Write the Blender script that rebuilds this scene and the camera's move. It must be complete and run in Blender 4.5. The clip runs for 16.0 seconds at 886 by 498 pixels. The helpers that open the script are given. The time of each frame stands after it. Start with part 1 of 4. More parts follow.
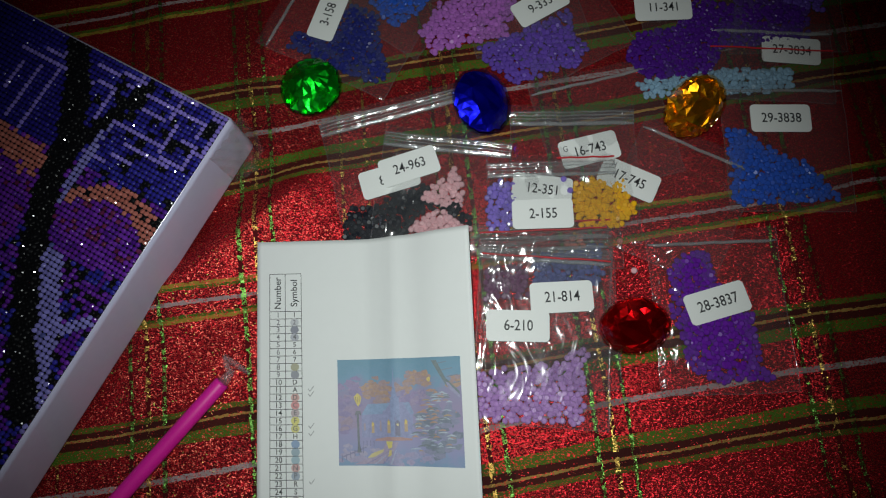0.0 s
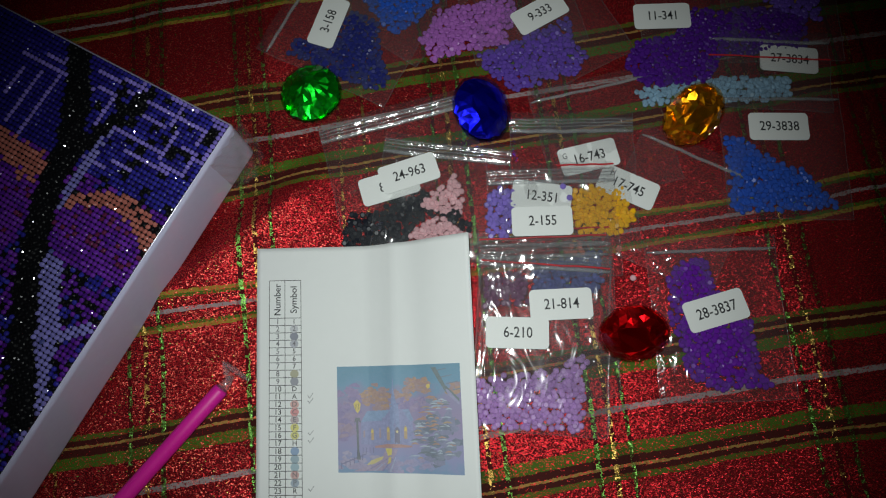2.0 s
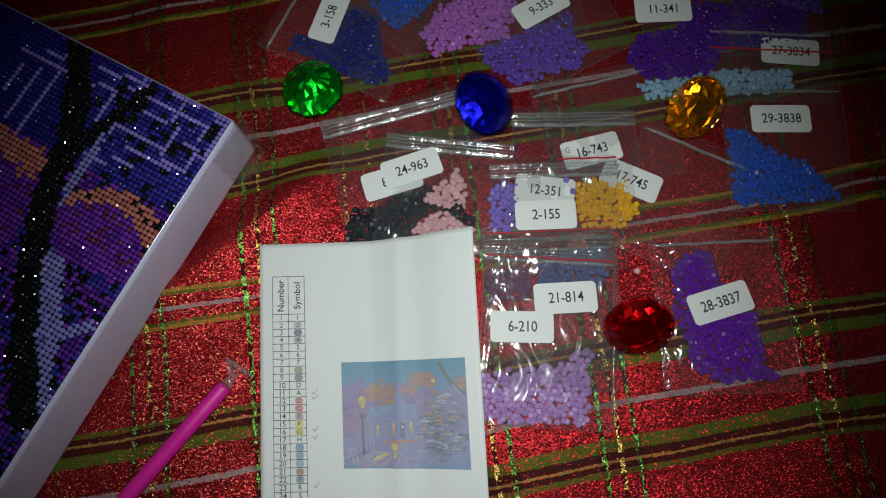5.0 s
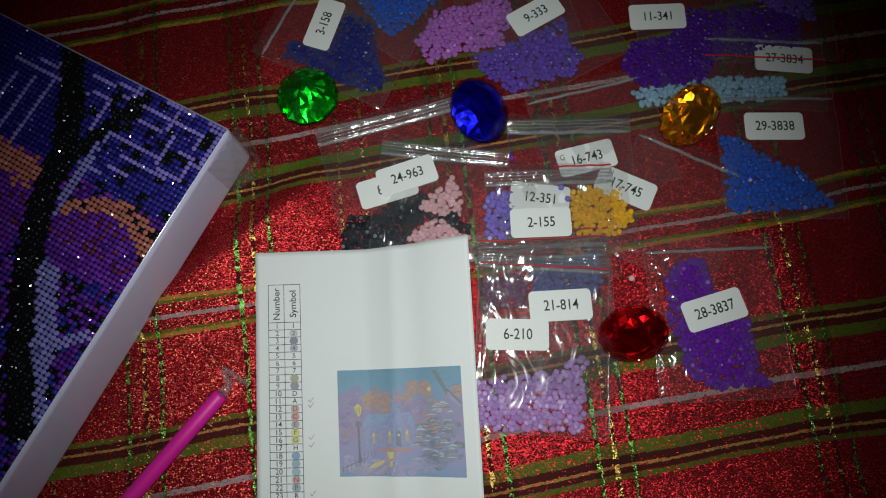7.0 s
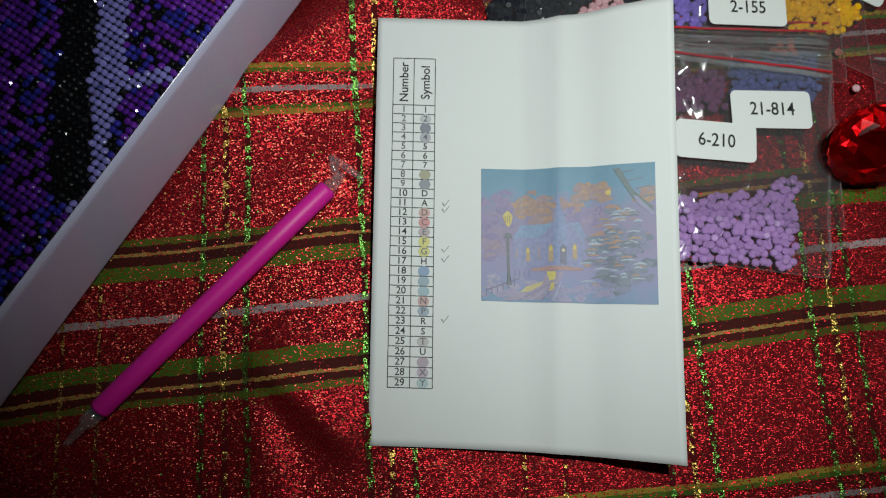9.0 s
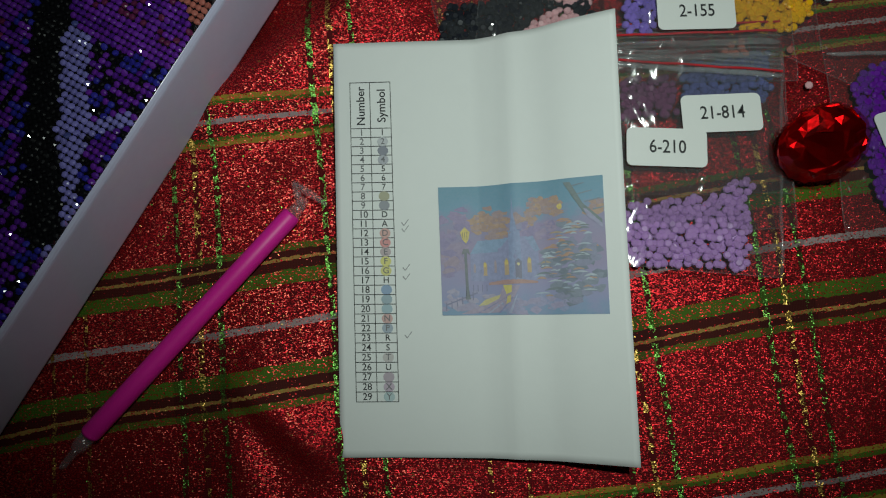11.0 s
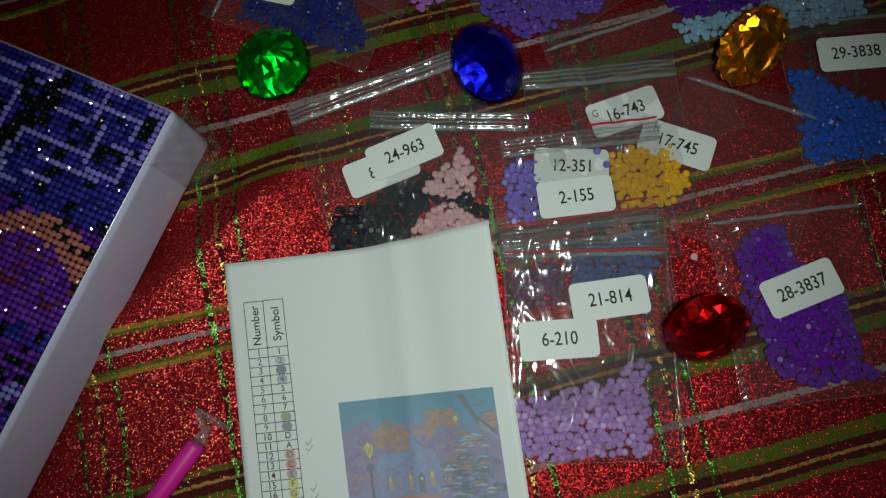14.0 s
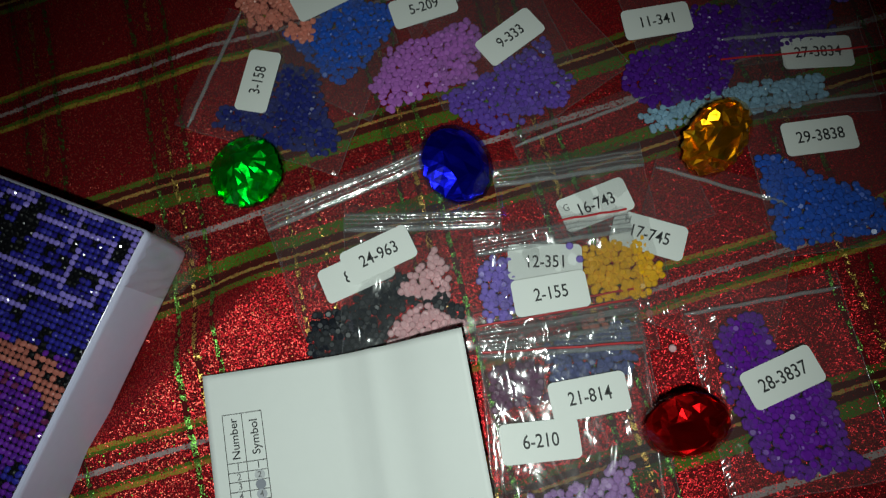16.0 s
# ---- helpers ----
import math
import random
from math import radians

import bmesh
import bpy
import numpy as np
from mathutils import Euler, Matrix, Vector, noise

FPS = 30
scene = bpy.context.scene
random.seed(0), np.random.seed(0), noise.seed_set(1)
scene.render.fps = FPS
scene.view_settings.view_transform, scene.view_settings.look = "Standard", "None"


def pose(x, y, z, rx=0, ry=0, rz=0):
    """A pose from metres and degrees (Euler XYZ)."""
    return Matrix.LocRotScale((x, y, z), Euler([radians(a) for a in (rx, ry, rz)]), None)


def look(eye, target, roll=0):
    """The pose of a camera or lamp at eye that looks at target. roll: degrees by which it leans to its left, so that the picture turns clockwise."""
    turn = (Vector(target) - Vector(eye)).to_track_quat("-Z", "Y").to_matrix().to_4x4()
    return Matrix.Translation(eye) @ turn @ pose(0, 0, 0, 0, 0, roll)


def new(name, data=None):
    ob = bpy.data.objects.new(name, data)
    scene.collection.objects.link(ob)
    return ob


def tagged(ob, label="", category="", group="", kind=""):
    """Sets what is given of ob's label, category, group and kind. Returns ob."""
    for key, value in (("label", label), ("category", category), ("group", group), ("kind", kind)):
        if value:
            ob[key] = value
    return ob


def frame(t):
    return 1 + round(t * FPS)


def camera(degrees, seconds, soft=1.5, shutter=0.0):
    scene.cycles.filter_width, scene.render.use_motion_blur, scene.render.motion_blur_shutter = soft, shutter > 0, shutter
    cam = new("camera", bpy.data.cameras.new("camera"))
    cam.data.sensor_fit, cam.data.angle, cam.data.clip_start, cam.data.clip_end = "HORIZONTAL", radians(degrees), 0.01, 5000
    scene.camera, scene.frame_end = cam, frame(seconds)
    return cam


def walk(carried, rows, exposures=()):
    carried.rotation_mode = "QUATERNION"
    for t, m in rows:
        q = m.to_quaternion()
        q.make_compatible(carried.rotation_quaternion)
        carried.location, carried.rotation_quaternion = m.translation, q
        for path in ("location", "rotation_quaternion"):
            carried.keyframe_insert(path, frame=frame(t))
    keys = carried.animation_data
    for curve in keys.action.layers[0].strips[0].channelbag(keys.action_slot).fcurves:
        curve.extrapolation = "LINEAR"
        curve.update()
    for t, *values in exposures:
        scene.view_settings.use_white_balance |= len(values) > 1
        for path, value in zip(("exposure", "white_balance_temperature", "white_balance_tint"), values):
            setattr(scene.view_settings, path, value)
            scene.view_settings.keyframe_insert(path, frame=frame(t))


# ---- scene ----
cam = camera(70.0, 16.0, soft=1.15, shutter=0.5)
walk(cam, [
    (0, pose(0.0000, 0.0000, 0.3111, 12.74, 2.01, 0.00)),
    (0.5, pose(-0.0034, 0.0013, 0.3120, 12.77, 1.88, 0.15)),
    (1, pose(-0.0029, 0.0016, 0.3122, 12.99, 1.97, 0.30)),
    (1.5, pose(-0.0028, 0.0023, 0.3114, 12.99, 1.85, 0.15)),
    (2, pose(-0.0014, 0.0015, 0.3121, 13.06, 1.70, 0.07)),
    (2.5, pose(-0.0017, 0.0004, 0.3126, 13.04, 1.52, 0.04)),
    (3, pose(-0.0037, -0.0001, 0.3127, 13.05, 1.35, -0.03)),
    (3.5, pose(-0.0050, -0.0008, 0.3126, 13.12, 1.31, -0.13)),
    (4, pose(-0.0063, -0.0014, 0.3119, 13.09, 1.42, -0.22)),
    (6.5, pose(-0.0033, 0.0023, 0.3100, 13.09, 1.43, -0.69)),
    (7, pose(-0.0051, 0.0038, 0.3126, 12.84, 1.08, -0.66)),
    (7.5, pose(-0.0100, -0.0040, 0.3067, 13.29, 0.76, -0.35)),
    (8, pose(-0.0424, -0.0262, 0.2823, 12.64, 0.17, 1.00)),
    (8.5, pose(-0.0728, -0.0507, 0.2487, 12.16, -0.87, 2.58)),
    (8.7, pose(-0.0750, -0.0598, 0.2348, 11.81, -0.99, 3.06)),
    (10.8, pose(-0.0660, -0.0624, 0.2149, 10.20, 0.68, 3.59)),
    (10.9, pose(-0.0547, -0.0483, 0.2391, 9.31, 1.43, 0.73)),
    (11, pose(-0.0528, -0.0468, 0.2391, 9.31, 1.43, 0.73)),
    (11.5, pose(-0.0467, -0.0426, 0.2404, 9.80, 1.23, 0.01)),
    (12, pose(-0.0396, -0.0278, 0.2478, 9.33, 1.51, -1.16)),
    (12.5, pose(-0.0244, -0.0089, 0.2536, 9.79, 1.80, -2.70)),
    (13, pose(-0.0171, 0.0014, 0.2559, 10.64, 1.87, -4.05)),
    (13.5, pose(-0.0145, 0.0109, 0.2564, 10.65, 1.77, -4.82)),
    (14, pose(-0.0117, 0.0236, 0.2532, 10.62, 1.98, -5.30)),
    (14.5, pose(-0.0118, 0.0322, 0.2494, 10.61, 1.92, -5.85)),
    (15, pose(-0.0057, 0.0412, 0.2543, 11.39, 1.81, -6.56)),
    (15.5, pose(-0.0024, 0.0468, 0.2572, 12.21, 1.88, -7.17)),
    (16, pose(0.0032, 0.0471, 0.2588, 13.91, 2.95, -7.74)),
], exposures=[(0, 0.02, 6500, 10), (7.5, 0.04, 6500, 10), (8.3, 0.24, 6500, 10), (11, -0.27, 6500, 0), (12.5, -0.37, 6500, 0), (14.5, -0.22, 6500, 0), (16, 0.02, 6500, 0)])

# ---- world and light: a dark room, one small torch lamp above the table ----
world = bpy.data.worlds.new("world")
world.use_nodes = True
world.node_tree.nodes["Background"].inputs[0].default_value = (0.5, 0.6, 0.8, 1)
world.node_tree.nodes["Background"].inputs[1].default_value = 0.004
scene.world = world
scene.cycles.transparent_max_bounces = 32

torch = bpy.data.lights.new("torch", "SPOT")
torch.energy = 3.12
torch.color = (0.93, 1.0, 0.97)
torch.spot_size = radians(85)
torch.spot_blend = 1.0
torch.shadow_soft_size = 0.004
torch_ob = new("torch", torch)
torch_ob.matrix_world = look((-0.008, 0.010, 0.335), (-0.020, 0.058, 0.0))


# ---- materials ----
def nodes_of(name):
    m = bpy.data.materials.new(name)
    m.use_nodes = True
    nt = m.node_tree
    return m, nt, nt.nodes["Principled BSDF"]


def node(nt, kind, **values):
    n = nt.nodes.new(kind)
    for key, value in values.items():
        if key in n.inputs:
            n.inputs[key].default_value = value
        else:
            setattr(n, key, value)
    return n


def math_node(nt, op, a, b=None, c=None):
    n = nt.nodes.new("ShaderNodeMath")
    n.operation = op
    for i, v in enumerate((a, b, c)):
        if v is None:
            continue
        if isinstance(v, (int, float)):
            n.inputs[i].default_value = v
        else:
            nt.links.new(v, n.inputs[i])
    return n.outputs[0]


def mix_rgb(nt, fac, a, b, blend="MIX"):
    n = nt.nodes.new("ShaderNodeMix")
    n.data_type, n.blend_type = "RGBA", blend
    for slot, v in ((0, fac), (6, a), (7, b)):
        if isinstance(v, (int, float)):
            n.inputs[slot].default_value = v
        elif isinstance(v, tuple):
            n.inputs[slot].default_value = v
        else:
            nt.links.new(v, n.inputs[slot])
    return n.outputs[2]


def rgb(c, k=1.0):
    return (c[0] * k, c[1] * k, c[2] * k, 1.0)


def plain(name, colour, rough=0.5, metallic=0.0, vary=0.12, scale=120.0, bump=0.0, bump_scale=900.0, island=0.0, transmission=0.0, coat=0.0, per_object=0.0, glint=0.0, spec=0.5):
    """A surface with variation at two scales and a fine relief."""
    m, nt, bsdf = nodes_of(name)
    tc = node(nt, "ShaderNodeTexCoord").outputs["Object"]
    n1 = node(nt, "ShaderNodeTexNoise", Scale=scale, Detail=4.0)
    n2 = node(nt, "ShaderNodeTexNoise", Scale=scale * 7, Detail=3.0)
    nt.links.new(tc, n1.inputs["Vector"])
    nt.links.new(tc, n2.inputs["Vector"])
    f = math_node(nt, "MULTIPLY", math_node(nt, "ADD", n1.outputs[0], n2.outputs[0]), 0.5)
    col = mix_rgb(nt, f, rgb(colour, 1 - vary), rgb(colour, 1 + vary))
    if per_object:
        info = node(nt, "ShaderNodeObjectInfo").outputs["Random"]
        geo = node(nt, "ShaderNodeNewGeometry").outputs["Random Per Island"]
        r = math_node(nt, "FRACT", math_node(nt, "ADD", info, geo))
        col = mix_rgb(nt, math_node(nt, "MULTIPLY", r, per_object), col, rgb(colour, 0.45))
        if glint:
            few = math_node(nt, "GREATER_THAN", math_node(nt, "FRACT", math_node(nt, "MULTIPLY", r, 37.0)), 1 - glint)
            nt.links.new(few, bsdf.inputs["Coat Weight"])
            bsdf.inputs["Coat Roughness"].default_value = 0.13
            bsdf.inputs["Specular IOR Level"].default_value = 0.12
    nt.links.new(col, bsdf.inputs["Base Color"])
    bsdf.inputs["Roughness"].default_value = rough
    bsdf.inputs["Metallic"].default_value = metallic
    bsdf.inputs["Specular IOR Level"].default_value = spec
    bsdf.inputs["Transmission Weight"].default_value = transmission
    if coat:
        bsdf.inputs["Coat Weight"].default_value = coat
    if bump:
        nb = node(nt, "ShaderNodeTexNoise", Scale=bump_scale, Detail=4.0)
        nt.links.new(tc, nb.inputs["Vector"])
        b = node(nt, "ShaderNodeBump", Strength=bump, Distance=0.001)
        nt.links.new(nb.outputs[0], b.inputs["Height"])
        nt.links.new(b.outputs[0], bsdf.inputs["Normal"])
    return m


def ramp_bands(nt, fac, bands, scale):
    """A ramp of sharp colour bands: (start in metres, colour)."""
    r = nt.nodes.new("ShaderNodeValToRGB")
    r.color_ramp.interpolation = "CONSTANT"
    els = r.color_ramp.elements
    els[0].position, els[0].color = 0.0, bands[0][1]
    els[1].position, els[1].color = bands[1][0] / scale, bands[1][1]
    for start, colour in bands[2:]:
        e = els.new(start / scale)
        e.color = colour
    nt.links.new(math_node(nt, "DIVIDE", fac, scale), r.inputs[0])
    return r.outputs[0]


def cloth_material():
    m, nt, bsdf = nodes_of("plaid_cloth")
    tc = node(nt, "ShaderNodeTexCoord").outputs["Object"]
    warp = node(nt, "ShaderNodeTexNoise", Scale=7.0, Detail=2.0)
    nt.links.new(tc, warp.inputs["Vector"])
    sep = node(nt, "ShaderNodeSeparateXYZ")
    nt.links.new(tc, sep.inputs[0])
    wsep = node(nt, "ShaderNodeSeparateColor")
    nt.links.new(warp.outputs["Color"], wsep.inputs[0])
    x, y = sep.outputs[0], sep.outputs[1]
    fine = node(nt, "ShaderNodeTexNoise", Scale=420.0, Detail=2.0)
    nt.links.new(tc, fine.inputs["Vector"])
    jit = math_node(nt, "MULTIPLY", math_node(nt, "SUBTRACT", fine.outputs[0], 0.5), 0.0016)
    wv = math_node(nt, "ADD", math_node(nt, "MULTIPLY", math_node(nt, "SUBTRACT", wsep.outputs[0], 0.5), 0.012), jit)
    wu = math_node(nt, "ADD", math_node(nt, "MULTIPLY", math_node(nt, "SUBTRACT", wsep.outputs[1], 0.5), 0.012), jit)
    v = math_node(nt, "ADD", math_node(nt, "SUBTRACT", y, math_node(nt, "MULTIPLY", x, 0.17)), wv)
    u = math_node(nt, "ADD", math_node(nt, "ADD", x, math_node(nt, "MULTIPLY", y, 0.12)), wu)
    dv = math_node(nt, "PINGPONG", math_node(nt, "ADD", v, 0.0175), 0.086)
    du = math_node(nt, "PINGPONG", math_node(nt, "SUBTRACT", u, 0.037), 0.0815)
    bsdf.inputs["Specular IOR Level"].default_value = 0.12
    red, dark, rib = (0.150, 0.0032, 0.007, 1), (0.070, 0.011, 0.008, 1), (0.105, 0.0035, 0.006, 1)
    ochre = (0.38, 0.27, 0.035, 1)
    green, olive, gold, white = (0.075, 0.165, 0.014, 1), (0.10, 0.145, 0.016, 1), (0.45, 0.27, 0.07, 1), (0.42, 0.33, 0.33, 1)
    across = ramp_bands(nt, dv, [(0, white), (0.0013, rib), (0.0150, green), (0.0205, dark), (0.0243, gold), (0.0257, dark), (0.0283, olive), (0.0310, red), (0.0762, ochre), (0.0781, green), (0.0798, rib), (0.0847, white)], 0.086)
    # lurex columns: where the metal thread runs, and its colour
    black = (0, 0, 0, 1)
    lg, ly, ld = (0.10, 0.50, 0.09, 1), (0.85, 0.60, 0.14, 1), (0.0, 0.0, 0.0, 1)
    column = ramp_bands(nt, du, [(0, black), (0.0200, lg), (0.0222, ld), (0.0278, ly), (0.0302, ld), (0.0360, lg), (0.0382, black), (0.0738, ly), (0.0752, black)], 0.0815)
    lone = math_node(nt, "MULTIPLY", math_node(nt, "GREATER_THAN", u, 0.09), math_node(nt, "GREATER_THAN", du, 0.06))
    column = mix_rgb(nt, lone, column, black)
    shade = ramp_bands(nt, du, [(0, (1, 1, 1, 1)), (0.018, (0.66, 0.66, 0.66, 1)), (0.040, (1, 1, 1, 1))], 0.0815)
    body = mix_rgb(nt, 1.0, across, shade, "MULTIPLY")
    stain = node(nt, "ShaderNodeTexNoise", Scale=26.0, Detail=5.0)
    nt.links.new(tc, stain.inputs["Vector"])
    body = mix_rgb(nt, math_node(nt, "MULTIPLY", stain.outputs[0], 0.5), body, (0.03, 0.004, 0.005, 1))
    # threads
    wave1 = node(nt, "ShaderNodeTexWave", Scale=520.0, Distortion=1.5, bands_direction="Y")
    wave2 = node(nt, "ShaderNodeTexWave", Scale=520.0, Distortion=1.5, bands_direction="X")
    nt.links.new(tc, wave1.inputs["Vector"])
    nt.links.new(tc, wave2.inputs["Vector"])
    weave = math_node(nt, "MULTIPLY", wave1.outputs["Fac"], wave2.outputs["Fac"])
    # glitter: small metal flecks, each leaning its own way
    cell = node(nt, "ShaderNodeTexVoronoi", Scale=2550.0)
    along = node(nt, "ShaderNodeMapping", Scale=(0.72, 1.1, 1.0), Rotation=(0, 0, radians(-9)))
    nt.links.new(tc, along.inputs["Vector"])
    nt.links.new(along.outputs[0], cell.inputs["Vector"])
    csep = node(nt, "ShaderNodeSeparateColor")
    nt.links.new(cell.outputs["Color"], csep.inputs[0])
    colsep = node(nt, "ShaderNodeSeparateColor")
    nt.links.new(column, colsep.inputs[0])
    is_col = math_node(nt, "GREATER_THAN", math_node(nt, "ADD", colsep.outputs[0], colsep.outputs[1]), 0.05)
    asep = node(nt, "ShaderNodeSeparateColor")
    nt.links.new(across, asep.inputs[0])
    plain_red = math_node(nt, "LESS_THAN", asep.outputs[1], 0.009)
    patch = node(nt, "ShaderNodeTexNoise", Scale=18.0, Detail=2.0)
    nt.links.new(tc, patch.inputs["Vector"])
    greenish = math_node(nt, "GREATER_THAN", asep.outputs[1], 0.1)
    dash = node(nt, "ShaderNodeTexNoise", Scale=330.0, Detail=1.0)
    nt.links.new(tc, dash.inputs["Vector"])
    dashed = math_node(nt, "MULTIPLY", is_col, math_node(nt, "GREATER_THAN", dash.outputs[0], 0.50))
    reds = math_node(nt, "MULTIPLY", math_node(nt, "MULTIPLY", plain_red, math_node(nt, "SUBTRACT", 1.0, is_col)), math_node(nt, "ADD", 0.24, math_node(nt, "MULTIPLY", patch.outputs[0], 0.42)))
    share = math_node(nt, "ADD", math_node(nt, "MULTIPLY", greenish, 0.16), math_node(nt, "ADD", math_node(nt, "MULTIPLY", dashed, 0.55), reds))
    fleck = math_node(nt, "LESS_THAN", csep.outputs[2], math_node(nt, "ADD", share, 0.03))
    hue = ramp_bands(nt, csep.outputs[0], [(0, (0.62, 0.024, 0.032, 1)), (0.80, (0.75, 0.12, 0.09, 1)), (0.985, (0.55, 0.36, 0.10, 1)), (0.996, (0.12, 0.4, 0.06, 1))], 1.0)
    spark = mix_rgb(nt, is_col, hue, mix_rgb(nt, 0.15, column, hue))
    base = mix_rgb(nt, fleck, body, spark)
    nt.links.new(base, bsdf.inputs["Base Color"])
    nt.links.new(math_node(nt, "MULTIPLY", fleck, math_node(nt, "ADD", 0.80, math_node(nt, "MULTIPLY", is_col, 0.12))), bsdf.inputs["Metallic"])
    nt.links.new(math_node(nt, "SUBTRACT", 0.72, math_node(nt, "MULTIPLY", fleck, 0.39)), bsdf.inputs["Roughness"])
    bump = node(nt, "ShaderNodeBump", Strength=0.22, Distance=0.0005)
    nt.links.new(weave, bump.inputs["Height"])
    off = node(nt, "ShaderNodeVectorMath", operation="SUBTRACT")
    nt.links.new(cell.outputs["Color"], off.inputs[0])
    off.inputs[1].default_value = (0.5, 0.5, 0.5)
    # the metal ribbon rolls more across the cloth than along it
    roll = node(nt, "ShaderNodeVectorMath", operation="MULTIPLY")
    nt.links.new(off.outputs[0], roll.inputs[0])
    roll.inputs[1].default_value = (0.64, 0.42, 0.0)
    sc = node(nt, "ShaderNodeVectorMath", operation="SCALE")
    nt.links.new(roll.outputs[0], sc.inputs[0])
    nt.links.new(fleck, sc.inputs["Scale"])
    add = node(nt, "ShaderNodeVectorMath", operation="ADD")
    nt.links.new(bump.outputs[0], add.inputs[0])
    nt.links.new(sc.outputs[0], add.inputs[1])
    norm = node(nt, "ShaderNodeVectorMath", operation="NORMALIZE")
    nt.links.new(add.outputs[0], norm.inputs[0])
    nt.links.new(norm.outputs[0], bsdf.inputs["Normal"])
    return m


def film_material(name="clear_film", haze=0.026, crinkle=0.45, gloss_base=0.065, scale=80.0, rough=0.12):
    """Thin clear plastic: mostly see-through, glossy, slightly milky."""
    m, nt, bsdf = nodes_of(name)
    tc = node(nt, "ShaderNodeTexCoord").outputs["Object"]
    n = node(nt, "ShaderNodeTexNoise", Scale=scale, Detail=2.0, Distortion=1.8)
    mp = node(nt, "ShaderNodeMapping", Scale=(1.0, 0.6, 1.0))
    nt.links.new(tc, mp.inputs["Vector"])
    nt.links.new(mp.outputs[0], n.inputs["Vector"])
    b = node(nt, "ShaderNodeBump", Strength=crinkle, Distance=0.004)
    nt.links.new(n.outputs[0], b.inputs["Height"])
    clear = node(nt, "ShaderNodeBsdfTransparent")
    clear.inputs[0].default_value = (0.97, 0.97, 0.97, 1)
    gloss = node(nt, "ShaderNodeBsdfGlossy", Roughness=rough)
    nt.links.new(b.outputs[0], gloss.inputs["Normal"])
    milk = node(nt, "ShaderNodeBsdfDiffuse")
    milk.inputs[0].default_value = (0.75, 0.78, 0.8, 1)
    fres = node(nt, "ShaderNodeLayerWeight", Blend=0.5)
    nt.links.new(b.outputs[0], fres.inputs["Normal"])
    sheen = math_node(nt, "ADD", gloss_base, math_node(nt, "MULTIPLY", math_node(nt, "POWER", fres.outputs["Facing"], 4.0), 0.45))
    a = node(nt, "ShaderNodeMixShader", Fac=haze)
    nt.links.new(clear.outputs[0], a.inputs[1])
    nt.links.new(milk.outputs[0], a.inputs[2])
    c = node(nt, "ShaderNodeMixShader")
    nt.links.new(sheen, c.inputs[0])
    nt.links.new(a.outputs[0], c.inputs[1])
    nt.links.new(gloss.outputs[0], c.inputs[2])
    nt.links.new(c.outputs[0], nt.nodes["Material Output"].inputs["Surface"])
    return m


def gem_shell(name, colour):
    """Clear tinted acrylic skin: see-through, with a sharp polished gloss."""
    m, nt, bsdf = nodes_of(name)
    clear = node(nt, "ShaderNodeBsdfTransparent")
    clear.inputs[0].default_value = rgb(tuple(0.62 + 0.38 * min(1.0, c) for c in colour))
    gloss = node(nt, "ShaderNodeBsdfGlossy", Roughness=0.07)
    fres = node(nt, "ShaderNodeLayerWeight", Blend=0.35)
    mixer = node(nt, "ShaderNodeMixShader")
    nt.links.new(math_node(nt, "ADD", 0.03, math_node(nt, "MULTIPLY", fres.outputs["Facing"], 0.12)), mixer.inputs[0])
    nt.links.new(clear.outputs[0], mixer.inputs[1])
    nt.links.new(gloss.outputs[0], mixer.inputs[2])
    nt.links.new(mixer.outputs[0], nt.nodes["Material Output"].inputs["Surface"])
    return m


def gem_facet(name, colour):
    """Stand-in for light reflected inside the gem: small flat mirrors in its colour, each a little lighter or darker.
    """
    m, nt, bsdf = nodes_of(name)
    tc = node(nt, "ShaderNodeTexCoord").outputs["Object"]
    cloud = node(nt, "ShaderNodeTexNoise", Scale=150.0, Detail=2.0)
    nt.links.new(tc, cloud.inputs["Vector"])
    r = node(nt, "ShaderNodeNewGeometry").outputs["Random Per Island"]
    f = math_node(nt, "MULTIPLY", math_node(nt, "ADD", r, cloud.outputs[0]), 0.5)
    nt.links.new(mix_rgb(nt, f, rgb(colour, 0.55), rgb(colour, 1.25)), bsdf.inputs["Base Color"])
    bsdf.inputs["Metallic"].default_value = 0.95
    bsdf.inputs["Roughness"].default_value = 0.33
    fine = node(nt, "ShaderNodeTexNoise", Scale=420.0, Detail=2.0)
    nt.links.new(tc, fine.inputs["Vector"])
    b = node(nt, "ShaderNodeBump", Strength=0.25, Distance=0.0006)
    nt.links.new(fine.outputs[0], b.inputs["Height"])
    nt.links.new(b.outputs[0], bsdf.inputs["Normal"])
    return m


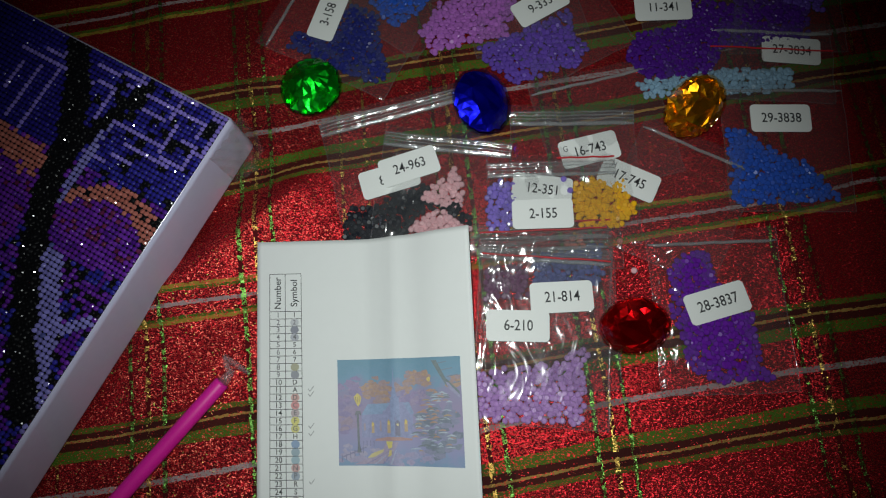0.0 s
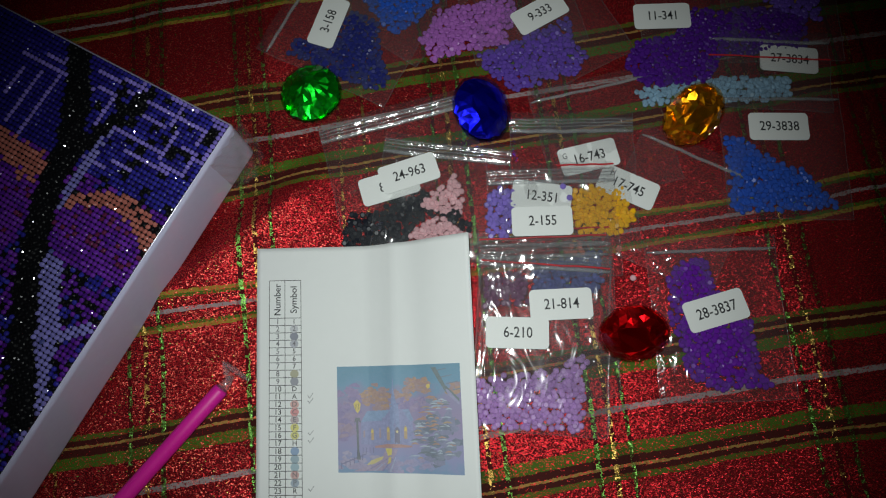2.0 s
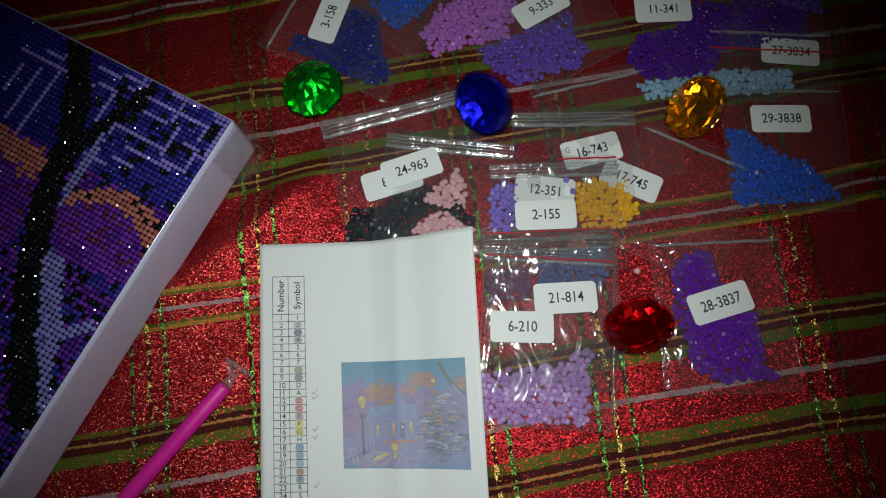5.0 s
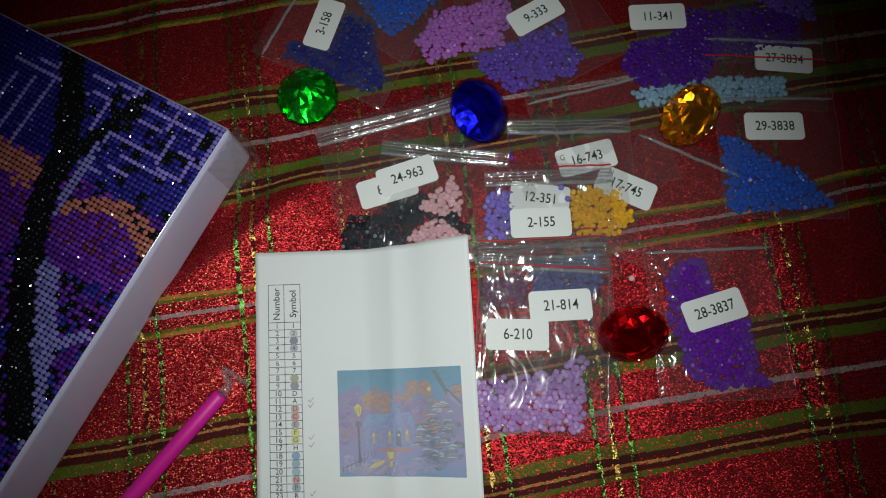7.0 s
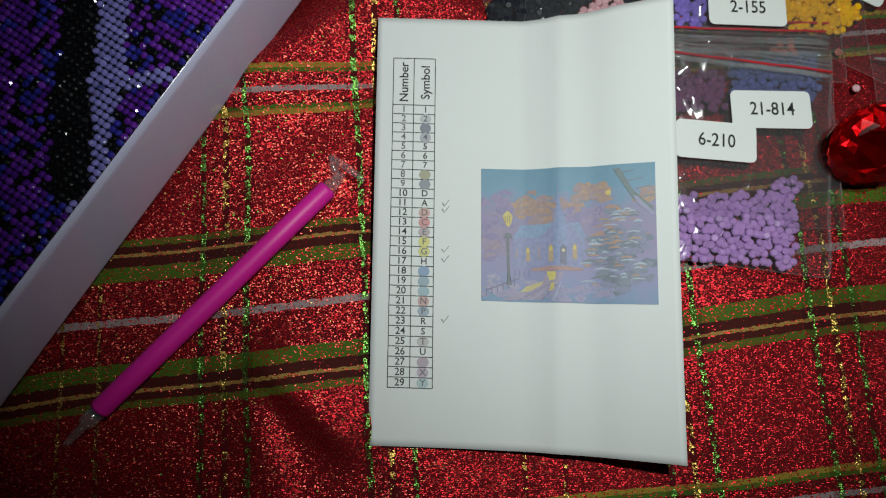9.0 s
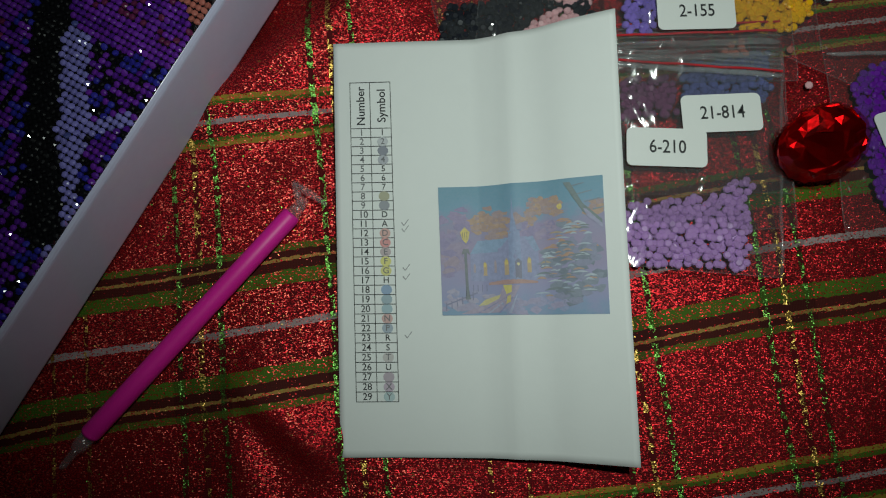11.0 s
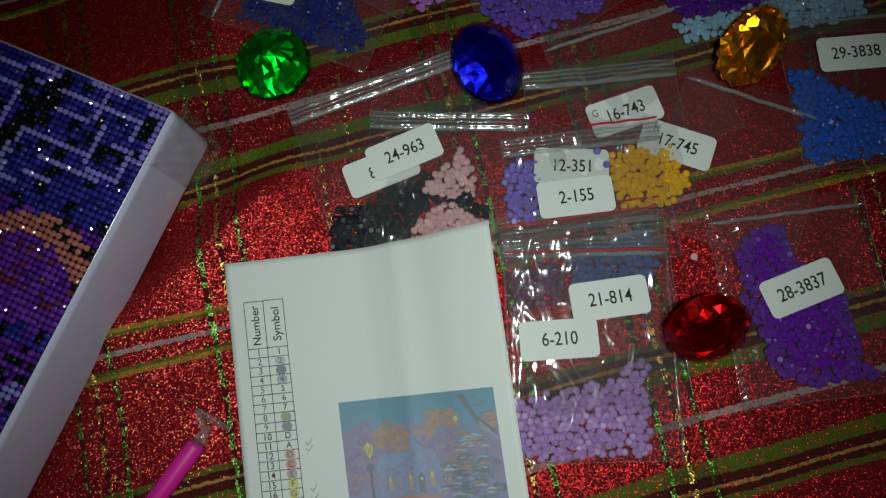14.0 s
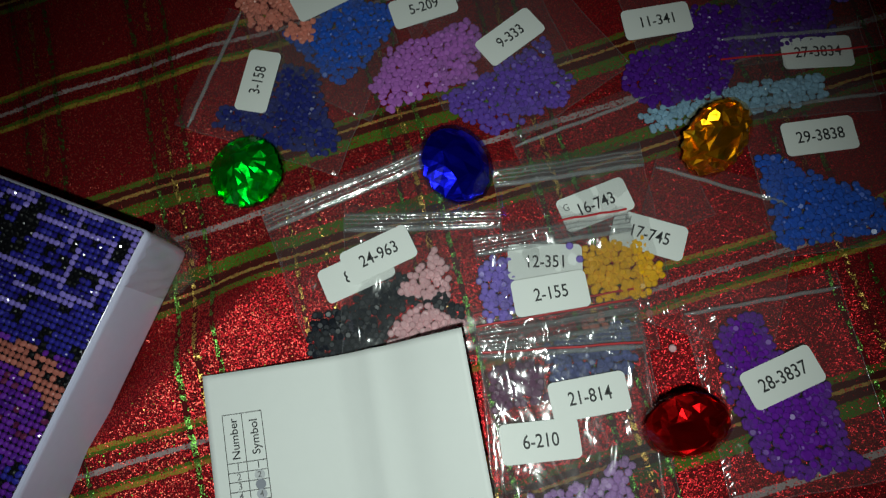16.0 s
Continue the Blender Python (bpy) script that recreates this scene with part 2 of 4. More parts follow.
def picture_material():
    """Faded print of a winter dusk: blue above, mauve to the ground, soft brush noise."""
    m, nt, bsdf = nodes_of("printed_picture")
    uv = node(nt, "ShaderNodeUVMap").outputs[0]
    sep = node(nt, "ShaderNodeSeparateXYZ")
    nt.links.new(uv, sep.inputs[0])
    r = nt.nodes.new("ShaderNodeValToRGB")
    els = r.color_ramp.elements
    els[0].position, els[0].color = 0.0, (0.20, 0.33, 0.50, 1)
    els[1].position, els[1].color = 1.0, (0.14, 0.32, 0.43, 1)
    for p, c in ((0.12, (0.29, 0.31, 0.52, 1)), (0.3, (0.33, 0.30, 0.50, 1)), (0.5, (0.33, 0.27, 0.43, 1)), (0.7, (0.30, 0.28, 0.44, 1)), (0.82, (0.17, 0.34, 0.48, 1))):
        e = els.new(p)
        e.color = c
    nz = node(nt, "ShaderNodeTexNoise", Scale=9.0, Detail=6.0)
    nt.links.new(uv, nz.inputs["Vector"])
    shift = math_node(nt, "ADD", sep.outputs[1], math_node(nt, "MULTIPLY", math_node(nt, "SUBTRACT", nz.outputs[0], 0.5), 0.35))
    nt.links.new(shift, r.inputs[0])
    fine = node(nt, "ShaderNodeTexNoise", Scale=60.0, Detail=4.0)
    nt.links.new(uv, fine.inputs["Vector"])
    col = mix_rgb(nt, math_node(nt, "MULTIPLY", fine.outputs[0], 0.4), r.outputs[0], (0.36, 0.38, 0.46, 1))
    nt.links.new(col, bsdf.inputs["Base Color"])
    bsdf.inputs["Roughness"].default_value = 0.6
    return m


CLOTH = cloth_material()
FILM = film_material()
CLOSURE = film_material("milky_closure_plastic", 0.22, 0.12, 0.16)
FILM_BAND = film_material("clear_band_plastic", 0.075, 0.25, 0.10)
FILM_WORN = film_material("crinkled_film", 0.028, 0.20, 0.10, 60.0, 0.13)
FILM_SEAM = film_material("clear_seam_plastic", 0.05, 0.2, 0.05)
FILM_WRAP = film_material("clear_wrap_film", 0.06, 0.35, 0.10, 90.0, 0.10)
FILM_STIFF = film_material("clear_rib_plastic", 0.13, 0.2, 0.08)
PAPER = plain("white_paper", (0.78, 0.80, 0.79), 0.7, vary=0.03, scale=25, bump=0.06, bump_scale=260)
LABEL = plain("label_paper", (0.80, 0.82, 0.80), 0.55, vary=0.02, scale=60)
INK = plain("black_ink", (0.025, 0.025, 0.028), 0.6, vary=0.2)
GREY_INK = plain("grey_ink", (0.16, 0.16, 0.17), 0.6, vary=0.25)
PENCIL = plain("pencil_line", (0.3, 0.3, 0.31), 0.6)
RED_LINE = plain("red_zip_line", (0.55, 0.02, 0.03), 0.4)
CANVAS_WHITE = plain("canvas_wrap_white", (0.57, 0.56, 0.75), 0.22, vary=0.06, scale=40, bump=0.12, bump_scale=160, coat=0.4)
PEN_PINK = plain("pink_plastic", (0.72, 0.012, 0.33), 0.46, vary=0.07, scale=80, bump=0.05)
PEN_CLEAR = film_material("clear_pen_plastic", 0.07, 0.2)
WALLP = plain("dark_wall_paint", (0.3, 0.29, 0.28), 0.8)
WOOD = plain("dark_wood", (0.12, 0.07, 0.04), 0.5)
BEAD_COLOURS = {
    "coral": (0.72, 0.24, 0.18), "cobalt": (0.022, 0.095, 0.52), "navy": (0.02, 0.025, 0.17), "orchid": (0.42, 0.14, 0.52),
    "violet": (0.13, 0.065, 0.40), "purple": (0.075, 0.012, 0.24), "grape": (0.16, 0.025, 0.42), "sky": (0.28, 0.46, 0.62), "azure": (0.028, 0.095, 0.50),
    "black": (0.016, 0.018, 0.026), "pink": (0.82, 0.48, 0.52), "lavender": (0.24, 0.17, 0.58), "yellow": (0.98, 0.52, 0.010),
    "lilac": (0.56, 0.31, 0.72), "slate": (0.14, 0.16, 0.42), "mauve": (0.22, 0.08, 0.18), "royal": (0.14, 0.015, 0.36)}
BEAD = {n: plain("bead_" + n, c, 0.36, vary=0.08, scale=300, per_object=0.30, glint=0.16, spec=0.22) for n, c in BEAD_COLOURS.items()}

TILE_COLOURS = {"iris": (0.25, 0.19, 0.66), "periwinkle": (0.23, 0.21, 0.58), "navy": (0.020, 0.014, 0.21), "ink": (0.030, 0.026, 0.31), "black": (0.006, 0.006, 0.008), "coral": (0.47, 0.150, 0.120),
                "grape": (0.14, 0.022, 0.36), "royal": (0.085, 0.014, 0.27), "plum": (0.13, 0.018, 0.075), "slate": (0.07, 0.08, 0.28)}
TILE = {n: plain("tile_bead_" + n, c, 0.42, vary=0.1, scale=300, per_object=0.35, glint=0.55, spec=0.12) for n, c in TILE_COLOURS.items()}


# ---- mesh helpers ----
def mesh_of(name, verts, faces, material, smooth=False):
    me = bpy.data.meshes.new(name)
    me.from_pydata([tuple(v) for v in verts], [], faces)
    for mm in (material if isinstance(material, (list, tuple)) else [material]):
        me.materials.append(mm)
    me.update()
    if smooth:
        me.polygons.foreach_set("use_smooth", [True] * len(me.polygons))
    return me


def part(name, data, parent=None, label="", material=None):
    """Links a mesh (or a bmesh) as one object under a thing or a part."""
    if isinstance(data, bmesh.types.BMesh):
        me = bpy.data.meshes.new(name)
        data.to_mesh(me)
        data.free()
        me.materials.append(material)
        data = me
    ob = new(name, data)
    if parent is not None:
        ob.parent = parent
    if label:
        ob["label"] = label
    return ob


def box_mesh(name, size, material, bevel=0.0, segments=2):
    bm = bmesh.new()
    bmesh.ops.create_cube(bm, size=1.0)
    bmesh.ops.scale(bm, vec=size, verts=bm.verts)
    if bevel:
        bmesh.ops.bevel(bm, geom=bm.edges[:], offset=bevel, segments=segments, affect="EDGES", profile=0.5)
    me = bpy.data.meshes.new(name)
    bm.to_mesh(me)
    bm.free()
    me.materials.append(material)
    return me


def sheet(name, nx, ny, place, material, thick=0.0, under=None, smooth=True):
    """A grid over (s, r) in 0..1, placed by place(s, r); closed by a second layer below if it has thickness."""
    vs, fs = [], []
    for j in range(ny + 1):
        for i in range(nx + 1):
            vs.append(place(i / nx, j / ny))
    idx = lambda i, j: j * (nx + 1) + i
    for j in range(ny):
        for i in range(nx):
            fs.append((idx(i, j), idx(i, j + 1), idx(i + 1, j + 1), idx(i + 1, j)))
    if thick or under:
        n = len(vs)
        for k in range(n):
            j, i = divmod(k, nx + 1)
            vs.append(under(i / nx, j / ny) if under else Vector(vs[k]) - Vector((0, 0, thick)))
        fs += [tuple(n + q for q in reversed(f)) for f in fs[: nx * ny]]
        ring = [idx(i, 0) for i in range(nx + 1)] + [idx(nx, j) for j in range(1, ny + 1)] + [idx(i, ny) for i in range(nx - 1, -1, -1)] + [idx(0, j) for j in range(ny - 1, 0, -1)]
        for a, b in zip(ring, ring[1:] + ring[:1]):
            fs.append((a, b, n + b, n + a))
    return mesh_of(name, vs, fs, material, smooth)


def tube(points, radii, sides=12):
    """Vertices and faces of a capped tube along points."""
    vs, fs = [], []
    pts = [Vector(p) for p in points]
    for k, p in enumerate(pts):
        d = (pts[min(k + 1, len(pts) - 1)] - pts[max(k - 1, 0)]).normalized()
        side = d.cross(Vector((0, 0, 1)))
        side = side.normalized() if side.length > 1e-4 else Vector((1, 0, 0))
        up = side.cross(d)
        for s in range(sides):
            a = 2 * math.pi * s / sides
            vs.append(p + (side * math.cos(a) + up * math.sin(a)) * radii[k])
    for k in range(len(pts) - 1):
        for s in range(sides):
            t = (s + 1) % sides
            fs.append((k * sides + s, k * sides + t, (k + 1) * sides + t, (k + 1) * sides + s))
    fs.append(tuple(range(sides - 1, -1, -1)))
    fs.append(tuple(range((len(pts) - 1) * sides, len(pts) * sides)))
    return vs, fs


NUMBERS = ["3-158", "9-333", "5-209", "11-341", "27-3834", "29-3838", "24-963", "8", "16-743", "17-745", "12-351", "2-155", "21-814", "6-210", "28-3837"]
SYMBOLS = ["1", "2", "", "4", "5", "6", "7", "", "", "D", "A", "D", "C", "E", "F", "G", "H", "", "", "", "N", "P", "R", "S", "T", "U", "", "X", "Y"]
WORDS = sorted(set(NUMBERS + [str(i) for i in range(1, 30)] + [s for s in SYMBOLS if s] + ["Number", "Symbol"]))


def letter_shapes():
    """The outlines of all words in one go: name to (points, faces, width) at size 1, centred."""
    obs = {}
    for w in WORDS:
        cu = bpy.data.curves.new("word", "FONT")
        cu.body, cu.size, cu.align_x, cu.align_y, cu.resolution_u = w, 1.0, "CENTER", "CENTER", 3
        cu.offset = 0.008
        obs[w] = new("word", cu)
    deps = bpy.context.evaluated_depsgraph_get()
    out = {}
    for w, ob in obs.items():
        me = bpy.data.meshes.new_from_object(ob.evaluated_get(deps))
        out[w] = ([v.co.copy() for v in me.vertices], [tuple(p.vertices) for p in me.polygons])
        bpy.data.meshes.remove(me)
    for ob in obs.values():
        cu = ob.data
        bpy.data.objects.remove(ob)
        bpy.data.curves.remove(cu)
    return out


LETTERS = letter_shapes()


def inside(poly, x, y):
    hit = False
    for (x0, y0), (x1, y1) in zip(poly, poly[1:] + poly[:1]):
        if (y0 > y) != (y1 > y) and x < (x1 - x0) * (y - y0) / (y1 - y0) + x0:
            hit = not hit
    return hit


def edge_distance(poly, x, y):
    best = 1.0
    p = Vector((x, y))
    for a, b in zip(poly, poly[1:] + poly[:1]):
        a, b = Vector(a), Vector(b)
        ab = b - a
        k = max(0.0, min(1.0, (p - a).dot(ab) / ab.length_squared))
        best = min(best, (p - a - ab * k).length)
    return best


# ---- the room, the table, the cloth ----
def structure(name, me, m=None, label=""):
    ob = new(name, me)
    if m is not None:
        ob.matrix_world = m
    return tagged(ob, label or name.replace("_", " "), name.split("_")[0], kind="structure")


structure("floor", box_mesh("floor", (1.9, 1.8, 0.1), WOOD), pose(0, 0.06, -0.82), "dark wooden floor of the unlit room")
structure("ceiling", box_mesh("ceiling", (1.9, 1.8, 0.1), WALLP), pose(0, 0.06, 1.35), "plain ceiling of the unlit room")
for nm, px, py, sx, sy in (("wall_north", 0, 0.91, 1.9, 0.1), ("wall_south", 0, -0.79, 1.9, 0.1), ("wall_east", 0.9, 0.06, 0.1, 1.6), ("wall_west", -0.9, 0.06, 0.1, 1.6)):
    structure(nm, box_mesh(nm, (sx, sy, 2.06), WALLP), pose(px, py, 0.265), "plain painted wall of the unlit room")

table = tagged(new("table"), "plain dark wooden table under the plaid cloth", "table")
table.location = (0, 0.06, -0.77)
part("tabletop", box_mesh("tabletop", (1.04, 0.90, 0.03), WOOD, 0.004), table).location = (0, 0, 0.737)
leg_me = box_mesh("leg", (0.06, 0.06, 0.722), WOOD, 0.006)
for lx in (-0.46, 0.46):
    for ly in (-0.39, 0.39):
        part("leg", leg_me, table).location = (lx, ly, 0.361)


# ridges of the cloth: from, to, height, width of the left and of the right flank
RIDGES = (((-0.075, 0.114), (-0.160, 0.043), 0.0078, 0.032, 0.015), ((-0.078, 0.110), (-0.066, 0.080), 0.0022, 0.010, 0.018),
          ((-0.137, -0.058), (-0.1035, -0.0835), 0.0076, 0.022, 0.0095), ((-0.137, -0.056), (-0.112, -0.0645), 0.0020, 0.007, 0.005), ((-0.139, -0.062), (-0.118, -0.115), 0.0026, 0.006, 0.014),
          ((-0.085, 0.262), (-0.112, 0.170), 0.0035, 0.020, 0.030), ((0.085, -0.052), (0.260, -0.036), 0.0030, 0.012, 0.030), ((0.165, 0.085), (0.175, -0.02), 0.002, 0.02, 0.02))


def cloth_height(x, y):
    """Gentle unevenness with a few sharp ridges."""
    z = 0.0020 * noise.noise(Vector((x * 11, y * 11, 0.3))) + 0.0007 * noise.noise(Vector((x * 33, y * 33, 4.0))) - 0.0021
    rise = 0.0
    for a, b, high, left, right in RIDGES:
        ax, ay, ux, uy = a[0], a[1], b[0] - a[0], b[1] - a[1]
        length = math.hypot(ux, uy)
        k = ((x - ax) * ux + (y - ay) * uy) / length ** 2
        if -0.15 < k < 1.3:
            d = ((x - ax) * -uy + (y - ay) * ux) / length
            f = max(0.0, 1 - (d / left if d > 0 else -d / right))
            taper = min(1.0, (k + 0.15) / 0.3, (1.3 - k) / 0.4)
            rise = max(rise, high * f * taper)
    return z + rise


def cloth_place(s, r):
    # denser rows where the camera looks
    x = -0.50 + 1.00 * (s + 0.42 * math.sin(2 * math.pi * s) / (2 * math.pi))
    y = 0.49 - 0.86 * (r + 0.42 * math.sin(2 * math.pi * r) / (2 * math.pi))
    return (x, y, cloth_height(x, y))


cloth = new("tablecloth", sheet("tablecloth", 260, 220, cloth_place, CLOTH, under=lambda s, r: Vector(cloth_place(s, r)[:2] + (-0.0175,))))
tagged(cloth, "red plaid tablecloth with green and gold stripes and glittering metallic thread", "tablecloth")


# ---- the framed bead picture ----
CANVAS_TOP = 0.037
CANVAS = pose(-0.1095, 0.1272, 0, 0, 0, -28.5)


def bead_mesh(name, r, h, sides, material, tilt=0.0):
    """A small flat bead: chamfered disc."""
    vs, fs = [], []
    for rr, z in ((r * 0.86, 0.0), (r, h * 0.3), (r, h * 0.62), (r * 0.66, h)):
        for s in range(sides):
            a = 2 * math.pi * (s + 0.5) / sides
            vs.append((rr * math.cos(a), rr * math.sin(a), z))
    for k in range(3):
        for s in range(sides):
            t = (s + 1) % sides
            fs.append((k * sides + s, k * sides + t, (k + 1) * sides + t, (k + 1) * sides + s))
    fs.append(tuple(range(3 * sides, 4 * sides)))
    fs.append(tuple(range(sides - 1, -1, -1)))
    return mesh_of(name, vs, fs, material)


def near_line(i, j, pts, half):
    p = Vector((i, j))
    for a, b in zip(pts, pts[1:]):
        a, b = Vector(a), Vector(b)
        k = max(0.0, min(1.0, (p - a).dot(b - a) / (b - a).length_squared))
        if (p - a.lerp(b, k)).length < half:
            return True
    return False


PALE_ROWS = ((0, 0, 3), (0, 7, 13), (3, 4, 17), (6, 11, 16), (11, 8, 20), (14, 5, 15), (9, 0, 2), (17, 12, 16), (19, 17, 22), (1, 1, 2), (1, 19, 24), (3, 18, 22), (2, 25, 30), (5, 24, 28), (6, 32, 47), (3, 33, 38), (4, 36, 42), (13, 2, 7), (8, 3, 5))
PALE_COLUMNS = ((0, 0, 9), (3, 3, 6), (10, 1, 5), (8, 6, 12), (37, 7, 21), (41, 8, 20), (24, 6, 12), (29, 6, 9), (2, 8, 12), (45, 9, 15), (20, 0, 2))


def picture_colour(i, j):
    """Bead colour of the winter picture. i: beads from the right edge, j: beads down from the top edge."""
    n = noise.noise(Vector((i * 0.11, j * 0.11, 2.0)))
    n2 = noise.noise(Vector((i * 0.37, j * 0.37, 7.0)))
    n3 = noise.noise(Vector((i * 0.9 + 0.3, j * 0.9, 11.0)))
    if near_line(i, j, [(37, 0), (32, 7), (27, 17), (23.6, 30), (17.5, 44), (10, 56), (2, 66)], 2.6 + n2):
        return "black"
    if near_line(i, j, [(24, 18), (20.5, 8), (18, 1.5)], 1.3 + 0.7 * n2):
        return "black"
    # coral crowns with mauve below
    top1 = 21.5 + 0.045 * (i - 8) ** 2 + 0.7 * n3
    if i < 19.5 and j > top1 and j < 38 + 3 * n:
        if j < top1 + (5.5 - 0.15 * i) + n3 * 1.5:
            return "coral" if n3 < 0.42 else "black"
        if n3 > 0.12 and n2 > -0.05 and j < 35:
            return "plum"
        return "grape" if n2 > -0.25 else "royal"
    top2 = 22.5 - 0.05 * (i - 26) + 1.4 * n3
    if i > 24 and j > top2:
        if j < top2 + 6 + 2 * n3 and j < 31:
            return "coral"
        if j < 52:
            return "plum" if n3 > 0.3 else ("grape" if n2 > -0.15 else "royal")
    if near_line(i, j, [(20.5, 12), (20, 27), (17.5, 36)], 1.0):
        return "periwinkle" if n3 > -0.45 else "navy"
    if near_line(i, j, [(17.5, 36), (14, 43), (8.5, 50), (4, 60), (0, 66)], 2.9 + 0.8 * n2) or near_line(i, j, [(5, 51), (1, 47)], 1.4):
        return "periwinkle" if n3 > -0.55 else "slate"
    if j < 22:
        for row, i0, i1 in PALE_ROWS:
            if j == row and i0 <= i <= i1:
                return "iris"
        for col, j0, j1 in PALE_COLUMNS:
            if i == col and j0 <= j <= j1 and (i < 30 or n3 > -0.35):
                return "iris"
        if i > 27:
            return "navy" if n3 < 0.55 else "ink"
        if n2 + 0.4 * n3 < -0.22:
            return "black"
        return "ink" if n3 < 0.1 else "navy"
    if n2 + n3 * 0.5 > -0.05:
        return "grape" if n3 > 0.1 else "royal"
    return "black" if n3 < -0.1 else "ink"


def bead_picture():
    cw, ch = 0.30, 0.40
    top = tagged(new("bead_picture"), "stretched canvas covered in glittering blue, purple and coral beads", "picture")
    top.matrix_world = CANVAS
    me = box_mesh("canvas_body", (cw, ch, CANVAS_TOP - 0.0015), CANVAS_WHITE, 0.0032, 5)
    body = part("canvas_body", me, top, "white canvas sides under clear wrap")
    body.location = (-cw / 2, -ch / 2, (CANVAS_TOP - 0.0015) / 2)
    # clear wrap standing off at the corner
    def wrap(s, r):
        out = math.sin(math.pi * s) ** 0.8 * (0.3 + 0.7 * r)
        return (0.0006 + 0.0062 * out + 0.0009 * math.sin(s * 13 + r * 9) * out + 0.0006 * math.sin(s * 29 - r * 17), 0.0035 - 0.026 * (1 - s), CANVAS_TOP * (1 - 0.93 * r) - 0.0025)
    part("wrap_fold", sheet("wrap_fold", 30, 20, wrap, FILM_WRAP), top, "loose fold of clear wrap at the corner")
    pitch = 0.00235
    ground = part("canvas_face", box_mesh("canvas_face", (cw - 0.003, ch - 0.003, 0.001), TILE["black"]), top, "dark glued canvas face")
    ground.location = (-cw / 2, -ch / 2, CANVAS_TOP - 0.0017)
    mats = ["iris", "navy", "black", "coral", "grape", "royal", "periwinkle", "slate", "plum", "ink"]
    shared, single = {}, {}
    h = 0.0013
    def bead_geo(x, y, rnd):
        lean, lean2, turn = rnd.gauss(0, 0.20), rnd.gauss(0, 0.20), rnd.uniform(-0.3, 0.3)
        out = []
        for rr, z in ((0.47, 0.0), (0.475, h * 0.45), (0.42, h * 0.78), (0.19, h)):
            for q in range(8):
                a = math.pi * (q + 0.5) / 4 + turn
                k = rr * pitch * 1.06
                dx, dy = k * math.cos(a), k * math.sin(a)
                out.append((x + dx, y + dy, z + (lean * dx + lean2 * dy if z > h * 0.6 else 0)))
        return out
    quads = [(k + s, k + (s + 1) % 8, k + 8 + (s + 1) % 8, k + 8 + s) for k in (0, 8, 16) for s in range(8)] + [tuple(range(24, 32))]
    rnd = random.Random(5)
    for m in mats:
        single[m] = mesh_of("bead", bead_geo(0, 0, rnd), quads, TILE[m])
    vs, fs, ms = [], [], []
    for i in range(int(0.185 / pitch)):
        for j in range(int(0.29 / pitch)):
            a, b = 0.0012 + (i + 0.5) * pitch, 0.0014 + (j + 0.5) * pitch
            c = picture_colour(i, j)
            if i < 12 and j < 25:
                bead = part("bead", single[c], top)
                bead.location = (-a, -b, CANVAS_TOP - 0.0016)
                bead.rotation_euler = (rnd.gauss(0, .10), rnd.gauss(0, .10), rnd.choice((0, 1, 2, 3)) * math.pi / 2)
                continue
            n = len(vs)
            vs += [(p, q, z + CANVAS_TOP - 0.0016) for p, q, z in bead_geo(-a, -b, rnd)]
            fs += [tuple(n + q for q in f) for f in quads]
            ms += [mats.index(c)] * len(quads)
    me = mesh_of("bead_field", vs, fs, [TILE[m] for m in mats])
    me.polygons.foreach_set("material_index", ms)
    field = part("bead_field", me, top, "closely set square beads in blue, purple, black and coral")
    field["kind"] = "stuff"


bead_picture()

# ---- the printed chart ----
CHART = {"tl": (-0.1035, 0.0730, 0.0066), "tr": (0.0018, 0.0752, 0.0285), "bl": (-0.0955, -0.0850, 0.0008), "br": (0.0087, -0.0842, 0.0155)}


def chart_at(s, r, lift=0.0):
    """A place on the curled sheet: s across, r down, both 0..1."""
    tl, tr, bl, br = (Vector(CHART[k]) for k in ("tl", "tr", "bl", "br"))
    left, right = tl.lerp(bl, r), tr.lerp(br, r)
    p = left.lerp(right, s)
    k = 0.25 * s + 0.75 * max(0.0, (s - 0.52) / 0.48) ** 1.15
    p.z = left.z + (right.z - left.z) * k
    p.z += 0.0007 * math.exp(-((s - 0.645 + 0.03 * r) / 0.03) ** 2) - 0.0010 * math.exp(-((s - 0.74) / 0.06) ** 2) + 0.0007 * math.sin(s * 9 + r * 4) * s
    p.y += 0.0025 * math.sin(math.pi * s) * (0.5 - r) * -0.5
    return p + Vector((0, 0, lift))


def chart_mesh(name, pts, faces, material, lift):
    return mesh_of(name, [chart_at(x, y, lift) for x, y in pts], faces, material)


def chart_poly(name, pts, material, parent, lift, label=""):
    return part(name, chart_mesh(name, pts, [tuple(range(len(pts)))], material, lift), parent, label)


def chart_word(word, s, r, size, material, parent, lift=0.00025, upright=False, squeeze=1.0):
    pts, faces = LETTERS[word]
    out = []
    for p in pts:
        dx, dy = (-p.y, p.x) if upright else (p.x * squeeze, p.y)
        out.append((s + dx * size / 0.105, r - dy * size / 0.158))
    return part("printed_" + ("word" if upright else "number"), chart_mesh("print", out, faces, material, lift), parent)


